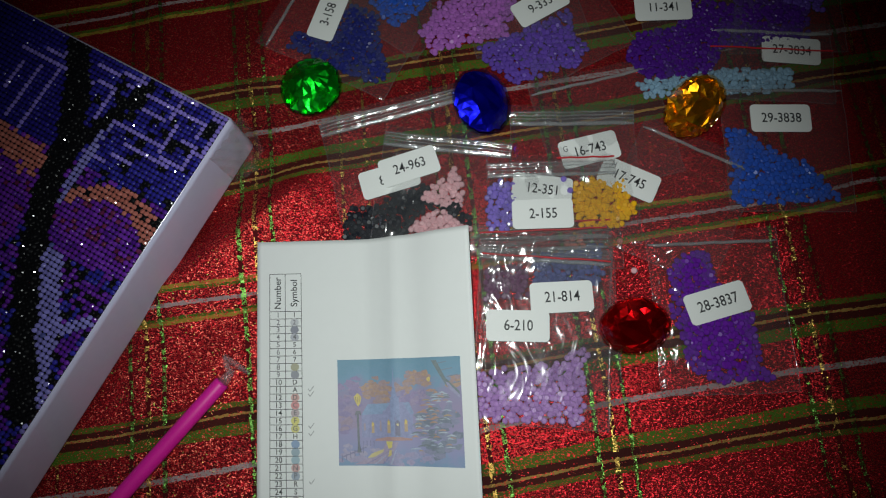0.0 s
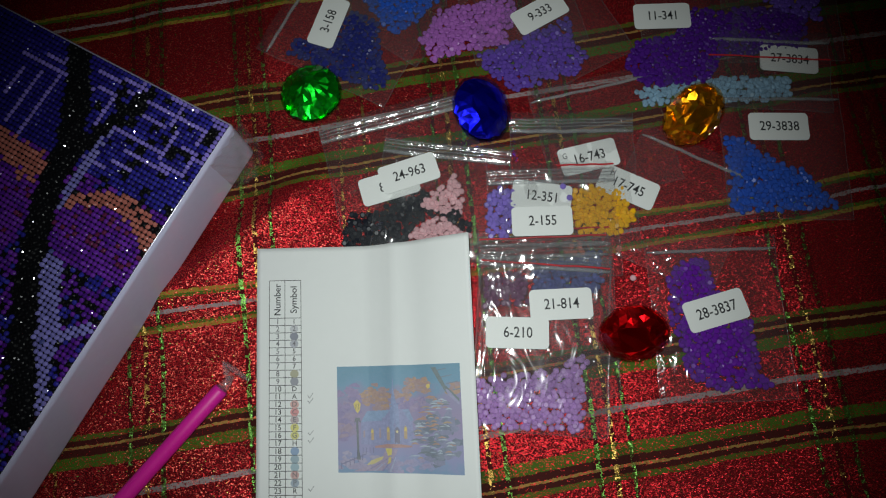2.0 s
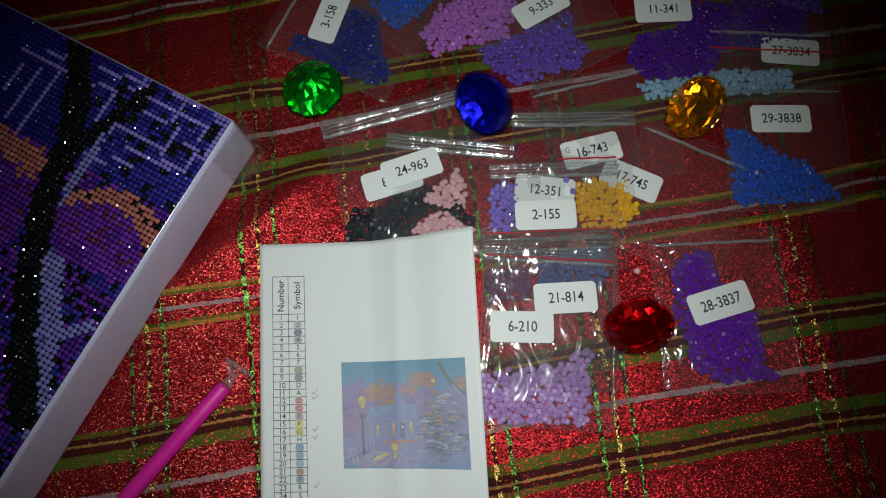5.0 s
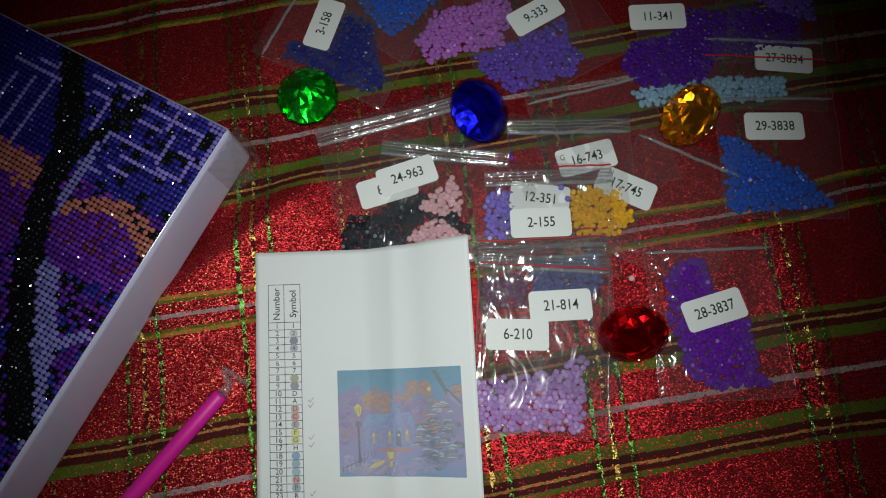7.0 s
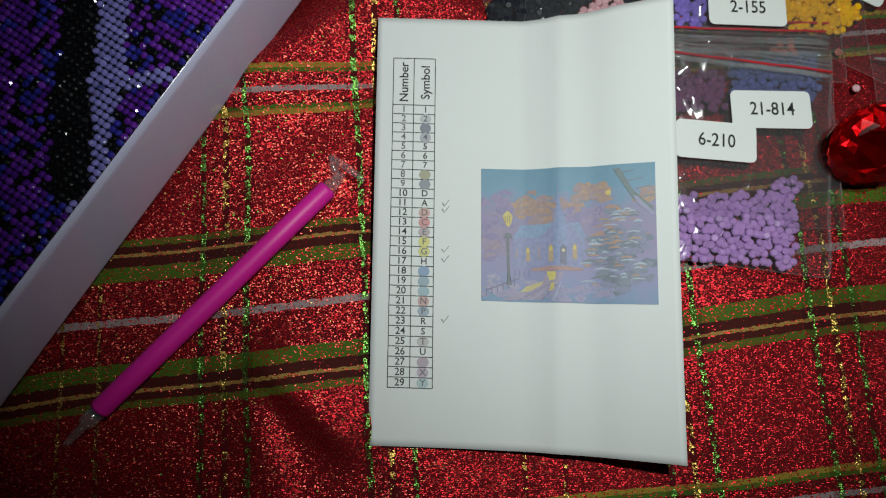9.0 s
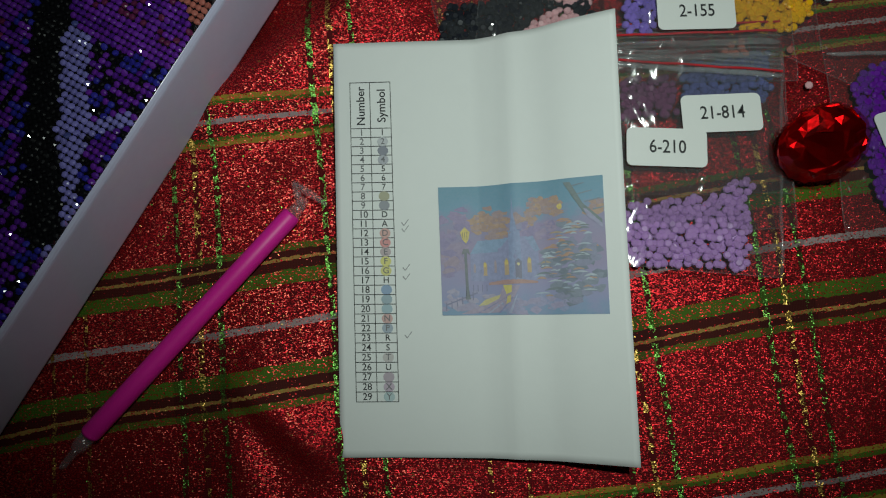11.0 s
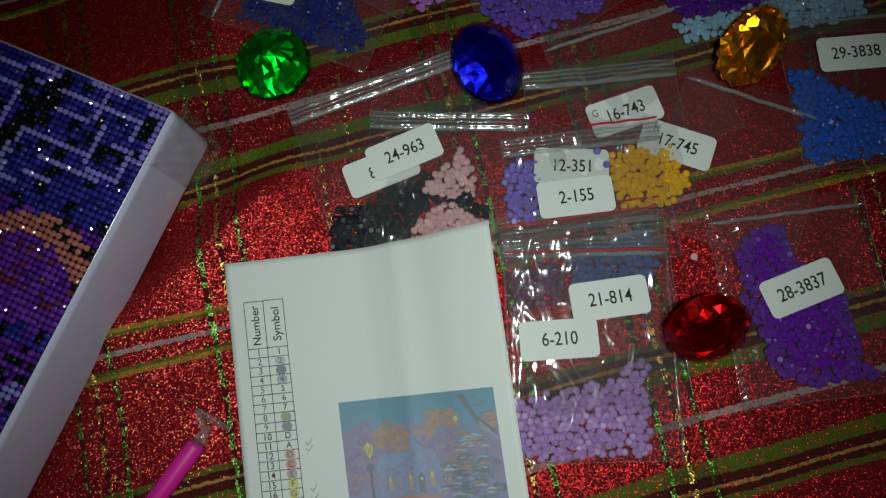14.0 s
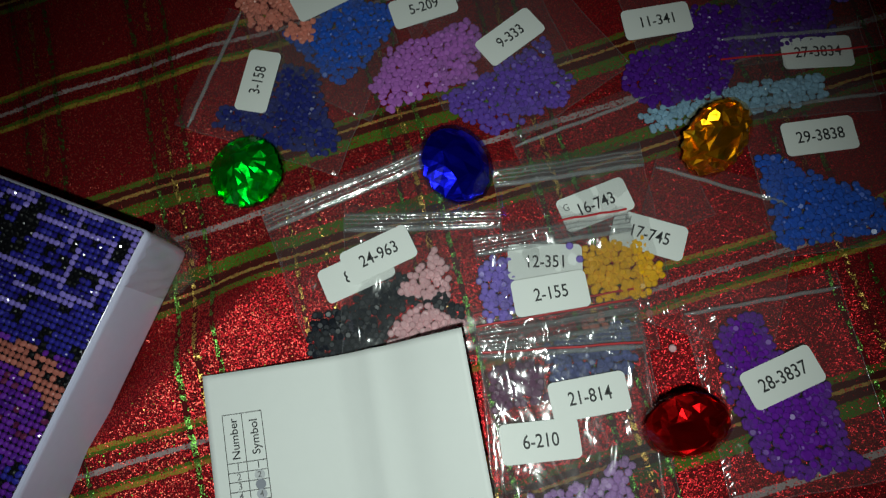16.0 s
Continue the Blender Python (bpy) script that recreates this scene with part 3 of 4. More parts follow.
def chart():
    top = tagged(new("chart", sheet("chart", 48, 60, chart_at, PAPER, thick=0.0002)), "creased white paper chart with numbered list and small picture", "paper")
    # the list
    x0, x1, xm, y0, y1 = 0.060, 0.210, 0.134, 0.1035, 0.875
    ys = [y0, y0 + 0.117] + [y0 + 0.117 + (y1 - y0 - 0.117) * k / 29 for k in range(1, 30)]
    grid_pts, grid_faces = [], []

    def bar(ax, ay, bx, by):
        n = len(grid_pts)
        steps = 6
        for k in range(steps + 1):
            f = k / steps
            if abs(bx - ax) > abs(by - ay):
                grid_pts.extend([(ax + (bx - ax) * f, ay - 0.0009), (ax + (bx - ax) * f, ay + 0.0009)])
            else:
                grid_pts.extend([(ax - 0.0013, ay + (by - ay) * f), (ax + 0.0013, ay + (by - ay) * f)])
        for k in range(steps):
            a = n + 2 * k
            grid_faces.append((a, a + 1, a + 3, a + 2))
    for y in ys:
        bar(x0, y, x1, y)
    for x in (x0, xm, x1):
        for a, b in zip(ys, ys[1:]):
            bar(x, a, x, b)
    part("list_grid", chart_mesh("list_grid", grid_pts, grid_faces, INK, 0.0002), top, "thin black ruled list grid")
    chart_word("Number", 0.1, y0 + 0.060, 0.0046, INK, top, upright=True)
    chart_word("Symbol", 0.177, y0 + 0.060, 0.0046, INK, top, upright=True)
    dots = {3: (0.16, 0.18, 0.26), 2: (0.6, 0.62, 0.66), 4: (0.45, 0.47, 0.55), 8: (0.42, 0.40, 0.22), 9: (0.25, 0.27, 0.33), 12: (0.75, 0.38, 0.34), 13: (0.8, 0.25, 0.25), 14: (0.55, 0.42, 0.45), 15: (0.85, 0.78, 0.12), 16: (0.8, 0.74, 0.15),
            18: (0.2, 0.36, 0.62), 19: (0.3, 0.45, 0.55), 20: (0.35, 0.55, 0.65), 21: (0.75, 0.4, 0.38), 22: (0.35, 0.45, 0.58), 25: (0.65, 0.6, 0.6), 27: (0.5, 0.38, 0.48), 28: (0.6, 0.45, 0.6), 29: (0.5, 0.68, 0.72)}
    for k in range(29):
        yc = (ys[k + 1] + ys[k + 2]) / 2
        chart_word(str(k + 1), 0.1, yc, 0.0036, INK if k > 8 else GREY_INK, top)
        if k + 1 in dots:
            ink = plain("chart_dot_ink", tuple(0.62 * c + 0.38 * 0.42 for c in dots[k + 1]), 0.6)
            ring = [(0.177 + 0.0021 / 0.105 * math.cos(q * math.pi / 7), yc + 0.0019 / 0.158 * math.sin(q * math.pi / 7)) for q in range(14)]
            chart_poly("symbol_dot", ring, ink, top, 0.0002)
        if SYMBOLS[k]:
            chart_word(SYMBOLS[k], 0.177, yc, 0.0033, GREY_INK if k + 1 in dots else INK, top, 0.0003)
    # pencil ticks
    for yt in (0.455, 0.470, 0.563, 0.585, 0.722):
        pts = [(0.236, yt), (0.240, yt - 0.001), (0.246, yt + 0.0055), (0.262, yt - 0.0085), (0.264, yt - 0.0072), (0.246, yt + 0.0085)]
        chart_poly("pencil_tick", pts, PENCIL, top, 0.0002)
    # the small printed picture
    pl, pr, pt, pb = 0.374, 0.934, 0.3705, 0.677
    pic = sheet("printed_picture", 96, 24, lambda s, r: chart_at(pl + (pr - pl) * s, pt + (pb - pt) * r, 0.0003), picture_material())
    uvl = pic.uv_layers.new(name="UVMap")
    for lp in pic.loops:
        j, i = divmod(lp.vertex_index, 97)
        uvl.data[lp.index].uv = (i / 96, 1 - j / 24)
    pic_ob = part("printed_picture", pic, top, "faded print of a church at dusk in snow")

    def shape(name, pts, colour, lift=0.0005, vary=0.4):
        colour = tuple(0.68 * c + 0.32 * g for c, g in zip(colour, (0.31, 0.30, 0.43)))
        ink = INKS.setdefault(colour, plain("print_ink", colour, 0.6, vary=vary, scale=700))
        cx = sum(p[0] for p in pts) / len(pts)
        cy = sum(p[1] for p in pts) / len(pts)
        flat, faces = [], []
        todo = [((cx, cy), p, q) for p, q in zip(pts, list(pts[1:]) + [pts[0]])]
        while todo:
            # split until each piece follows the curl of the sheet
            tri = todo.pop()
            k = max(range(3), key=lambda k: math.dist(tri[k], tri[(k + 1) % 3]))
            p, q, o = tri[k], tri[(k + 1) % 3], tri[(k + 2) % 3]
            if math.dist(p, q) > 0.045:
                m = ((p[0] + q[0]) / 2, (p[1] + q[1]) / 2)
                todo += [(p, m, o), (m, q, o)]
                continue
            faces.append((len(flat), len(flat) + 1, len(flat) + 2))
            flat += [p, q, o]
        place = [(pl + (pr - pl) * min(0.998, x), pt + (pb - pt) * y) for x, y in flat]
        return part(name, chart_mesh(name, place, faces, ink, 0.00036 + (lift - 0.0005) * 0.3), pic_ob)

    def blob(cx, cy, rx, ry, seed, n=22, rough=0.25):
        rr = random.Random(seed)
        return [(min(1, max(0, cx + rx * (1 + rough * (rr.random() - 0.5)) * math.cos(2 * math.pi * q / n))), min(1, max(0, cy + ry * (1 + rough * (rr.random() - 0.5)) * math.sin(2 * math.pi * q / n)))) for q in range(n)]
    rr = random.Random(3)

    def cluster(name, cx, cy, rx, ry, n, size, colours, lift):
        """A crown or a drift made of small brush dabs."""
        for q in range(n):
            an, rad = rr.uniform(0, 6.28), rr.uniform(0, 1) ** 0.6
            x, y = cx + rx * rad * math.cos(an), cy + ry * rad * math.sin(an)
            if 0.01 < x < 0.99 and 0.01 < y < 0.99:
                shape(name, blob(x, y, size * rr.uniform(0.6, 1.4), size * rr.uniform(0.5, 1.0), q, 9, 0.9), rr.choice(colours), lift + 0.000002 * q)
    orange = ((0.48, 0.31, 0.20), (0.44, 0.29, 0.22), (0.52, 0.33, 0.17), (0.42, 0.30, 0.27))
    mauve = ((0.34, 0.27, 0.44), (0.30, 0.25, 0.43), (0.38, 0.30, 0.42))
    # the wood behind the church
    cluster("printed_hedge", 0.08, 0.34, 0.11, 0.20, 26, 0.040, mauve, 0.0005)
    cluster("printed_hedge", 0.08, 0.58, 0.10, 0.16, 18, 0.035, mauve + ((0.40, 0.30, 0.36),), 0.0005)
    cluster("printed_tree", 0.32, 0.31, 0.115, 0.14, 46, 0.030, orange, 0.00053)
    cluster("printed_tree", 0.65, 0.20, 0.10, 0.09, 34, 0.028, orange, 0.00053)
    cluster("printed_tree", 0.54, 0.28, 0.08, 0.06, 20, 0.024, orange, 0.00053)
    cluster("printed_tree", 0.61, 0.38, 0.11, 0.08, 24, 0.030, mauve, 0.00054)
    cluster("printed_tree", 0.93, 0.22, 0.06, 0.06, 10, 0.026, orange, 0.00053)
    # the church
    wall, shade, snow = (0.31, 0.34, 0.54), (0.24, 0.26, 0.46), (0.46, 0.50, 0.64)
    shape("printed_church", [(0.19, 0.53), (0.36, 0.50), (0.43, 0.42), (0.54, 0.41), (0.61, 0.50), (0.61, 0.75), (0.19, 0.74)], wall, 0.00062)
    shape("printed_roof", [(0.19, 0.53), (0.24, 0.43), (0.43, 0.42), (0.36, 0.52)], (0.26, 0.40, 0.58), 0.00064)
    shape("printed_roof", [(0.53, 0.42), (0.58, 0.41), (0.62, 0.52), (0.59, 0.53)], (0.28, 0.38, 0.56), 0.00064)
    shape("printed_steeple", [(0.43, 0.74), (0.43, 0.37), (0.44, 0.36), (0.452, 0.24), (0.458, 0.08), (0.464, 0.24), (0.485, 0.36), (0.50, 0.37), (0.51, 0.74)], (0.28, 0.36, 0.56), 0.00066)
    shape("printed_steeple_band", [(0.425, 0.36), (0.51, 0.355), (0.51, 0.37), (0.425, 0.375)], shade, 0.00068)
    shape("printed_steeple_band", [(0.43, 0.52), (0.51, 0.51), (0.51, 0.52), (0.43, 0.53)], shade, 0.00068)
    for wx, wy, wh in ((0.215, 0.64, 0.035), (0.28, 0.645, 0.055), (0.345, 0.63, 0.05), (0.413, 0.635, 0.065), (0.552, 0.625, 0.06)):
        wide = 0.013 if wh > 0.05 else 0.007
        glow = (0.60, 0.42, 0.18) if wh > 0.05 else (0.44, 0.34, 0.34)
        shape("printed_window", [(wx - wide, wy + wh), (wx - wide, wy - wh * 0.6), (wx, wy - wh), (wx + wide, wy - wh * 0.6), (wx + wide, wy + wh)], glow, 0.0007)
        if wh > 0.05:
            shape("printed_window_glow", [(wx - 0.010, wy - wh * 0.2), (wx - 0.006, wy - wh * 0.8), (wx + 0.009, wy - wh * 0.7), (wx + 0.008, wy - wh * 0.2)], (0.85, 0.66, 0.10), 0.00072)
    shape("printed_door", [(0.465, 0.73), (0.465, 0.60), (0.485, 0.575), (0.505, 0.60), (0.505, 0.73)], (0.20, 0.20, 0.26), 0.0007)
    shape("printed_door_light", blob(0.485, 0.62, 0.010, 0.012, 5, 8), (0.80, 0.70, 0.30), 0.00072)
    shape("printed_porch", [(0.30, 0.755), (0.40, 0.735), (0.50, 0.735), (0.60, 0.75), (0.60, 0.765), (0.30, 0.772)], (0.54, 0.30, 0.22), 0.0007)
    # snow, lane and its light
    cluster("printed_snow_stroke", 0.15, 0.90, 0.18, 0.09, 24, 0.032, ((0.40, 0.36, 0.50), (0.46, 0.42, 0.54), (0.36, 0.36, 0.52)), 0.00056)
    cluster("printed_snow_stroke", 0.55, 0.92, 0.22, 0.07, 24, 0.034, ((0.36, 0.36, 0.54), (0.30, 0.36, 0.54), (0.40, 0.36, 0.52)), 0.00056)
    shape("printed_lane", [(0.39, 0.78), (0.49, 0.78), (0.45, 0.87), (0.36, 0.98), (0.12, 0.99), (0.24, 0.93), (0.38, 0.86)], (0.44, 0.36, 0.46), 0.0006)
    for k in range(4):
        x0 = 0.22 + 0.065 * k
        shape("printed_wheel_track", [(x0, 0.985), (x0 + 0.016, 0.985), (0.435 + 0.012 * k, 0.85), (0.43 + 0.012 * k, 0.85)], snow if k % 2 else shade, 0.00062)
    shape("printed_light_pool", [(0.385, 0.775), (0.44, 0.775), (0.435, 0.83), (0.405, 0.845)], (0.82, 0.70, 0.10), 0.00066)
    shape("printed_light_pool", [(0.41, 0.86), (0.43, 0.85), (0.43, 0.90), (0.40, 0.92)], (0.76, 0.62, 0.14), 0.00066)
    shape("printed_light_pool", [(0.23, 0.93), (0.27, 0.885), (0.37, 0.845), (0.36, 0.875), (0.28, 0.925)], (0.72, 0.62, 0.22), 0.00066)
    # the street lamp and the fences
    shape("printed_lamp_post", [(0.150, 0.50), (0.168, 0.50), (0.174, 0.86), (0.184, 0.88), (0.150, 0.88), (0.156, 0.86)], (0.17, 0.20, 0.18), 0.0008)
    shape("printed_lamp_arm", [(0.135, 0.54), (0.145, 0.49), (0.18, 0.49), (0.19, 0.54), (0.175, 0.51), (0.15, 0.51)], (0.20, 0.22, 0.20), 0.00082)
    shape("printed_lantern", [(0.130, 0.36), (0.160, 0.32), (0.192, 0.36), (0.182, 0.42), (0.165, 0.45), (0.145, 0.42)], (0.80, 0.64, 0.10), 0.0008)
    for k in range(3):
        shape("printed_lantern_bar", [(0.142 + 0.015 * k, 0.36), (0.146 + 0.015 * k, 0.36), (0.150 + 0.012 * k, 0.42), (0.147 + 0.012 * k, 0.42)], (0.26, 0.20, 0.08), 0.00083)
    for k in range(6):
        fx, fy = 0.025 + 0.034 * k, 0.965 - 0.016 * k
        shape("printed_fence", [(fx, fy), (fx, fy - 0.06), (fx + 0.006, fy - 0.06), (fx + 0.006, fy)], (0.19, 0.19, 0.30), 0.0007)
        shape("printed_fence", [(fx, fy - 0.05), (fx + 0.034, fy - 0.062), (fx + 0.034, fy - 0.05), (fx, fy - 0.038)], (0.22, 0.22, 0.34), 0.00072)
    for k in range(4):
        fx = 0.20 + 0.028 * k
        shape("printed_fence", [(fx, 0.82), (fx, 0.77), (fx + 0.005, 0.77), (fx + 0.005, 0.82)], (0.21, 0.21, 0.33), 0.0007)
    # the snowy fir and the bare branch
    cluster("printed_fir", 0.83, 0.62, 0.17, 0.30, 60, 0.040, ((0.20, 0.25, 0.30), (0.17, 0.22, 0.25), (0.24, 0.29, 0.34), (0.27, 0.29, 0.40)), 0.00058)
    for q in range(90):
        cy = rr.uniform(0.30, 0.86)
        reach = 0.06 + 0.30 * (cy - 0.25)
        cx = 0.83 + rr.uniform(-1.1, 0.8) * min(reach, 0.20)
        w, h = rr.uniform(0.018, 0.050), rr.uniform(0.006, 0.013)
        if not 0.58 < cx < 0.95:
            continue
        c = rr.choice(((0.46, 0.56, 0.62), (0.40, 0.50, 0.58), (0.52, 0.60, 0.64), (0.56, 0.31, 0.14), (0.52, 0.32, 0.18), (0.18, 0.23, 0.22), (0.50, 0.36, 0.16)))
        arch = [(cx - w, cy + h), (cx - w * 0.5, cy - h * 0.4), (cx, cy - h), (cx + w * 0.6, cy - h * 0.4), (cx + w, cy + h * 0.8), (cx, cy + h * 0.5)]
        shape("printed_bough", arch, c, 0.00064 + 0.000002 * q)
    shape("printed_branch", [(0.77, 0.03), (0.81, 0.03), (0.86, 0.15), (0.89, 0.22), (0.985, 0.32), (0.985, 0.36), (0.88, 0.26), (0.83, 0.16)], (0.17, 0.24, 0.20), 0.00085)
    shape("printed_branch", [(0.88, 0.23), (0.90, 0.24), (0.985, 0.35), (0.985, 0.38), (0.90, 0.29)], (0.36, 0.36, 0.50), 0.00087)
    for k in range(4):
        bx, by = 0.80 + 0.045 * k, 0.06 + 0.06 * k
        shape("printed_twig", [(bx, by), (bx + 0.09, by - 0.02), (bx + 0.09, by - 0.012), (bx, by + 0.01)], (0.20, 0.28, 0.30), 0.00084)
    shape("printed_star", blob(0.745, 0.205, 0.015, 0.022, 3, 10), (0.86, 0.66, 0.10), 0.0009)


INKS = {}
chart()


# ---- the pen ----
def pen():
    top = tagged(new("bead_pen"), "bright pink plastic bead pen with clear tips lying on the cloth", "pen")
    head, tail, tip = Vector((-0.1169, 0.0046, 0.0042)), Vector((-0.1870, -0.0781, 0.0042)), Vector((-0.1971, -0.0901, 0.0030))
    d = (tail - head).normalized()
    side = Vector((-d.y, d.x, 0))
    vs, fs = tube([head, head + d * 0.001, head.lerp(tail, 0.3), head.lerp(tail, 0.7), tail - d * 0.001, tail], [0.0033, 0.0037, 0.0038, 0.0038, 0.0037, 0.0034], 18)
    part("barrel", mesh_of("barrel", vs, fs, PEN_PINK, True), top, "bright pink barrel")
    vs, fs = tube([tail, tail + d * 0.006, tail + d * 0.0065, tip - d * 0.002, tip], [0.0030, 0.0028, 0.0018, 0.0014, 0.0010], 14)
    part("tip", mesh_of("tip", vs, fs, PEN_CLEAR, True), top, "clear plastic tip")
    # clear split end: a narrow neck and two wings
    vs, fs = tube([head, head - d * 0.004, head - d * 0.008], [0.0030, 0.0024, 0.0014], 12)
    part("neck", mesh_of("neck", vs, fs, PEN_CLEAR, True), top, "clear plastic neck")
    for w in (0, 1):
        a = head - d * 0.005
        b = Vector((-0.1172, 0.0172, 0.004))
        c = Vector((-0.1040, 0.0085, 0.004))
        p, q = (a, b) if w == 0 else (b, c)
        vs, fs = tube([p, p.lerp(q, 0.5), q], [0.0013, 0.0017, 0.0009], 10)
        part("end_fin", mesh_of("end_fin", vs, fs, PEN_CLEAR, True), top, "clear bent plastic fin")


pen()


# ---- cut gems ----
def gem_mesh(name, material, d, n=8):
    """A round brilliant: table down at z = 0, point up."""
    rg, rt = d / 2, d * 0.29
    crown, girdle, pav = d * 0.15, d * 0.03, d * 0.42
    bm = bmesh.new()
    ring = lambda r, z, k, off: [bm.verts.new((r * math.cos(2 * math.pi * (i + off) / k), r * math.sin(2 * math.pi * (i + off) / k), z)) for i in range(k)]
    t = ring(rt, 0, n, 0)
    c = ring((rt + rg) * 0.5 * 1.02, crown * 0.52, n, 0.5)
    g0 = ring(rg, crown, 2 * n, 0)
    g1 = ring(rg, crown + girdle, 2 * n, 0)
    p = ring(rg * 0.52, crown + girdle + pav * 0.52, n, 0.5)
    apex = bm.verts.new((0, 0, crown + girdle + pav))
    bm.faces.new(list(reversed(t)))
    for i in range(n):
        j = (i + 1) % n
        bm.faces.new((t[i], t[j], c[i]))
        h = (i - 1) % n
        bm.faces.new((t[i], c[i], g0[2 * i], c[h]))
        bm.faces.new((c[i], g0[2 * i + 1], g0[2 * i]))
        bm.faces.new((c[i], g0[(2 * i + 2) % (2 * n)], g0[2 * i + 1]))
        bm.faces.new((p[i], g1[2 * i], g1[2 * i + 1]))
        bm.faces.new((p[i], g1[2 * i + 1], g1[(2 * i + 2) % (2 * n)]))
        bm.faces.new((p[h], g1[2 * i], p[i], apex))
    for i in range(2 * n):
        j = (i + 1) % (2 * n)
        bm.faces.new((g0[i], g0[j], g1[j], g1[i]))
    bmesh.ops.recalc_face_normals(bm, faces=bm.faces[:])
    pieces = {"crown": [], "girdle": [], "pavilion": []}
    for f in bm.faces:
        zc = f.calc_center_median().z
        key = "crown" if zc < crown * 0.98 else "girdle" if zc < crown + girdle * 0.98 else "pavilion"
        pieces[key].append([v.co.copy() for v in f.verts])
    bm.free()
    out = {}
    for key, polys in pieces.items():
        vs, fs = [], []
        for poly in polys:
            fs.append(tuple(range(len(vs), len(vs) + len(poly))))
            vs += poly
        out[key] = mesh_of(key, vs, fs, material)
    return out


def facets_mesh(parts, material, d, cuts, jitter, seed):
    """An added core that imitates the gem's inner reflections: its own form, slightly smaller, cut finer and uneven,
    each facet a loose flat piece.
    """
    rnd = random.Random(seed)
    bm = bmesh.new()
    for me in parts.values():
        for p in me.polygons:
            bm.faces.new([bm.verts.new(me.vertices[k].co) for k in p.vertices])
    bmesh.ops.remove_doubles(bm, verts=bm.verts[:], dist=0.00001)
    bmesh.ops.triangulate(bm, faces=bm.faces[:])
    if cuts:
        bmesh.ops.subdivide_edges(bm, edges=bm.edges[:], cuts=cuts, use_grid_fill=True)
    middle = Vector((0, 0, d * 0.22))
    for v in bm.verts:
        v.co = middle + (v.co - middle) * 0.91 + Vector([rnd.uniform(-1, 1) * jitter * d for _ in range(3)])
    bmesh.ops.triangulate(bm, faces=bm.faces[:])
    bmesh.ops.recalc_face_normals(bm, faces=bm.faces[:])
    vs, fs = [], []
    for f in bm.faces:
        fs.append(tuple(range(len(vs), len(vs) + len(f.verts))))
        vs += [v.co.copy() for v in f.verts]
    bm.free()
    return mesh_of("reflection_core", vs, fs, material)


def gem(colour_name, colour, x, y, d, tilt, toward, z, label, cuts=1, jitter=0.02, seed=1):
    ob = new("gem")
    parts = gem_mesh("gem", gem_shell("gem_shell_" + colour_name, colour), d)
    # added mirror core: imitates the light thrown back inside the clear acrylic
    parts["reflection_core"] = facets_mesh(parts, gem_facet("gem_reflection_" + colour_name, colour), d, cuts, jitter, seed)
    axis = Vector((-math.sin(radians(toward)), math.cos(radians(toward)), 0))
    m = Matrix.Translation((x, y, z)) @ Matrix.Rotation(radians(tilt), 4, axis) @ pose(0, 0, 0, 0, 0, 11)
    low = min((m @ v.co).z for me in parts.values() for v in me.vertices)
    ob.matrix_world = Matrix.Translation((0, 0, z - low)) @ m
    for key, me in parts.items():
        part(key, me, ob)
    tagged(ob, label, "gem", group="coloured gems")


gem("green", (0.02, 0.90, 0.07), -0.0800, 0.1568, 0.0330, 3, 200, 0.002, "round green faceted acrylic gem, point up", 2, 0.036, 4)
gem("blue", (0.025, 0.03, 1.0), 0.0122, 0.1425, 0.0345, 150, 172, 0.003, "round deep blue faceted acrylic gem on a bag", 1, 0.017, 9)
gem("amber", (1.0, 0.56, 0.022), 0.1163, 0.1340, 0.0340, 132, 110, 0.003, "round amber faceted acrylic gem lying tilted on a bag", 2, 0.036, 3)
gem("red", (0.74, 0.006, 0.012), 0.0778, 0.0260, 0.0325, 138, 80, 0.003, "round red faceted acrylic gem lying tilted on the cloth", 1, 0.028, 5)


# ---- bags of beads ----
BEAD_MESH = {n: bead_mesh("bead", 0.00158, 0.0014, 8, m) for n, m in BEAD.items()}
PITCH = 0.00268


STACK = 0.6  # how far the piled bags press one another flat


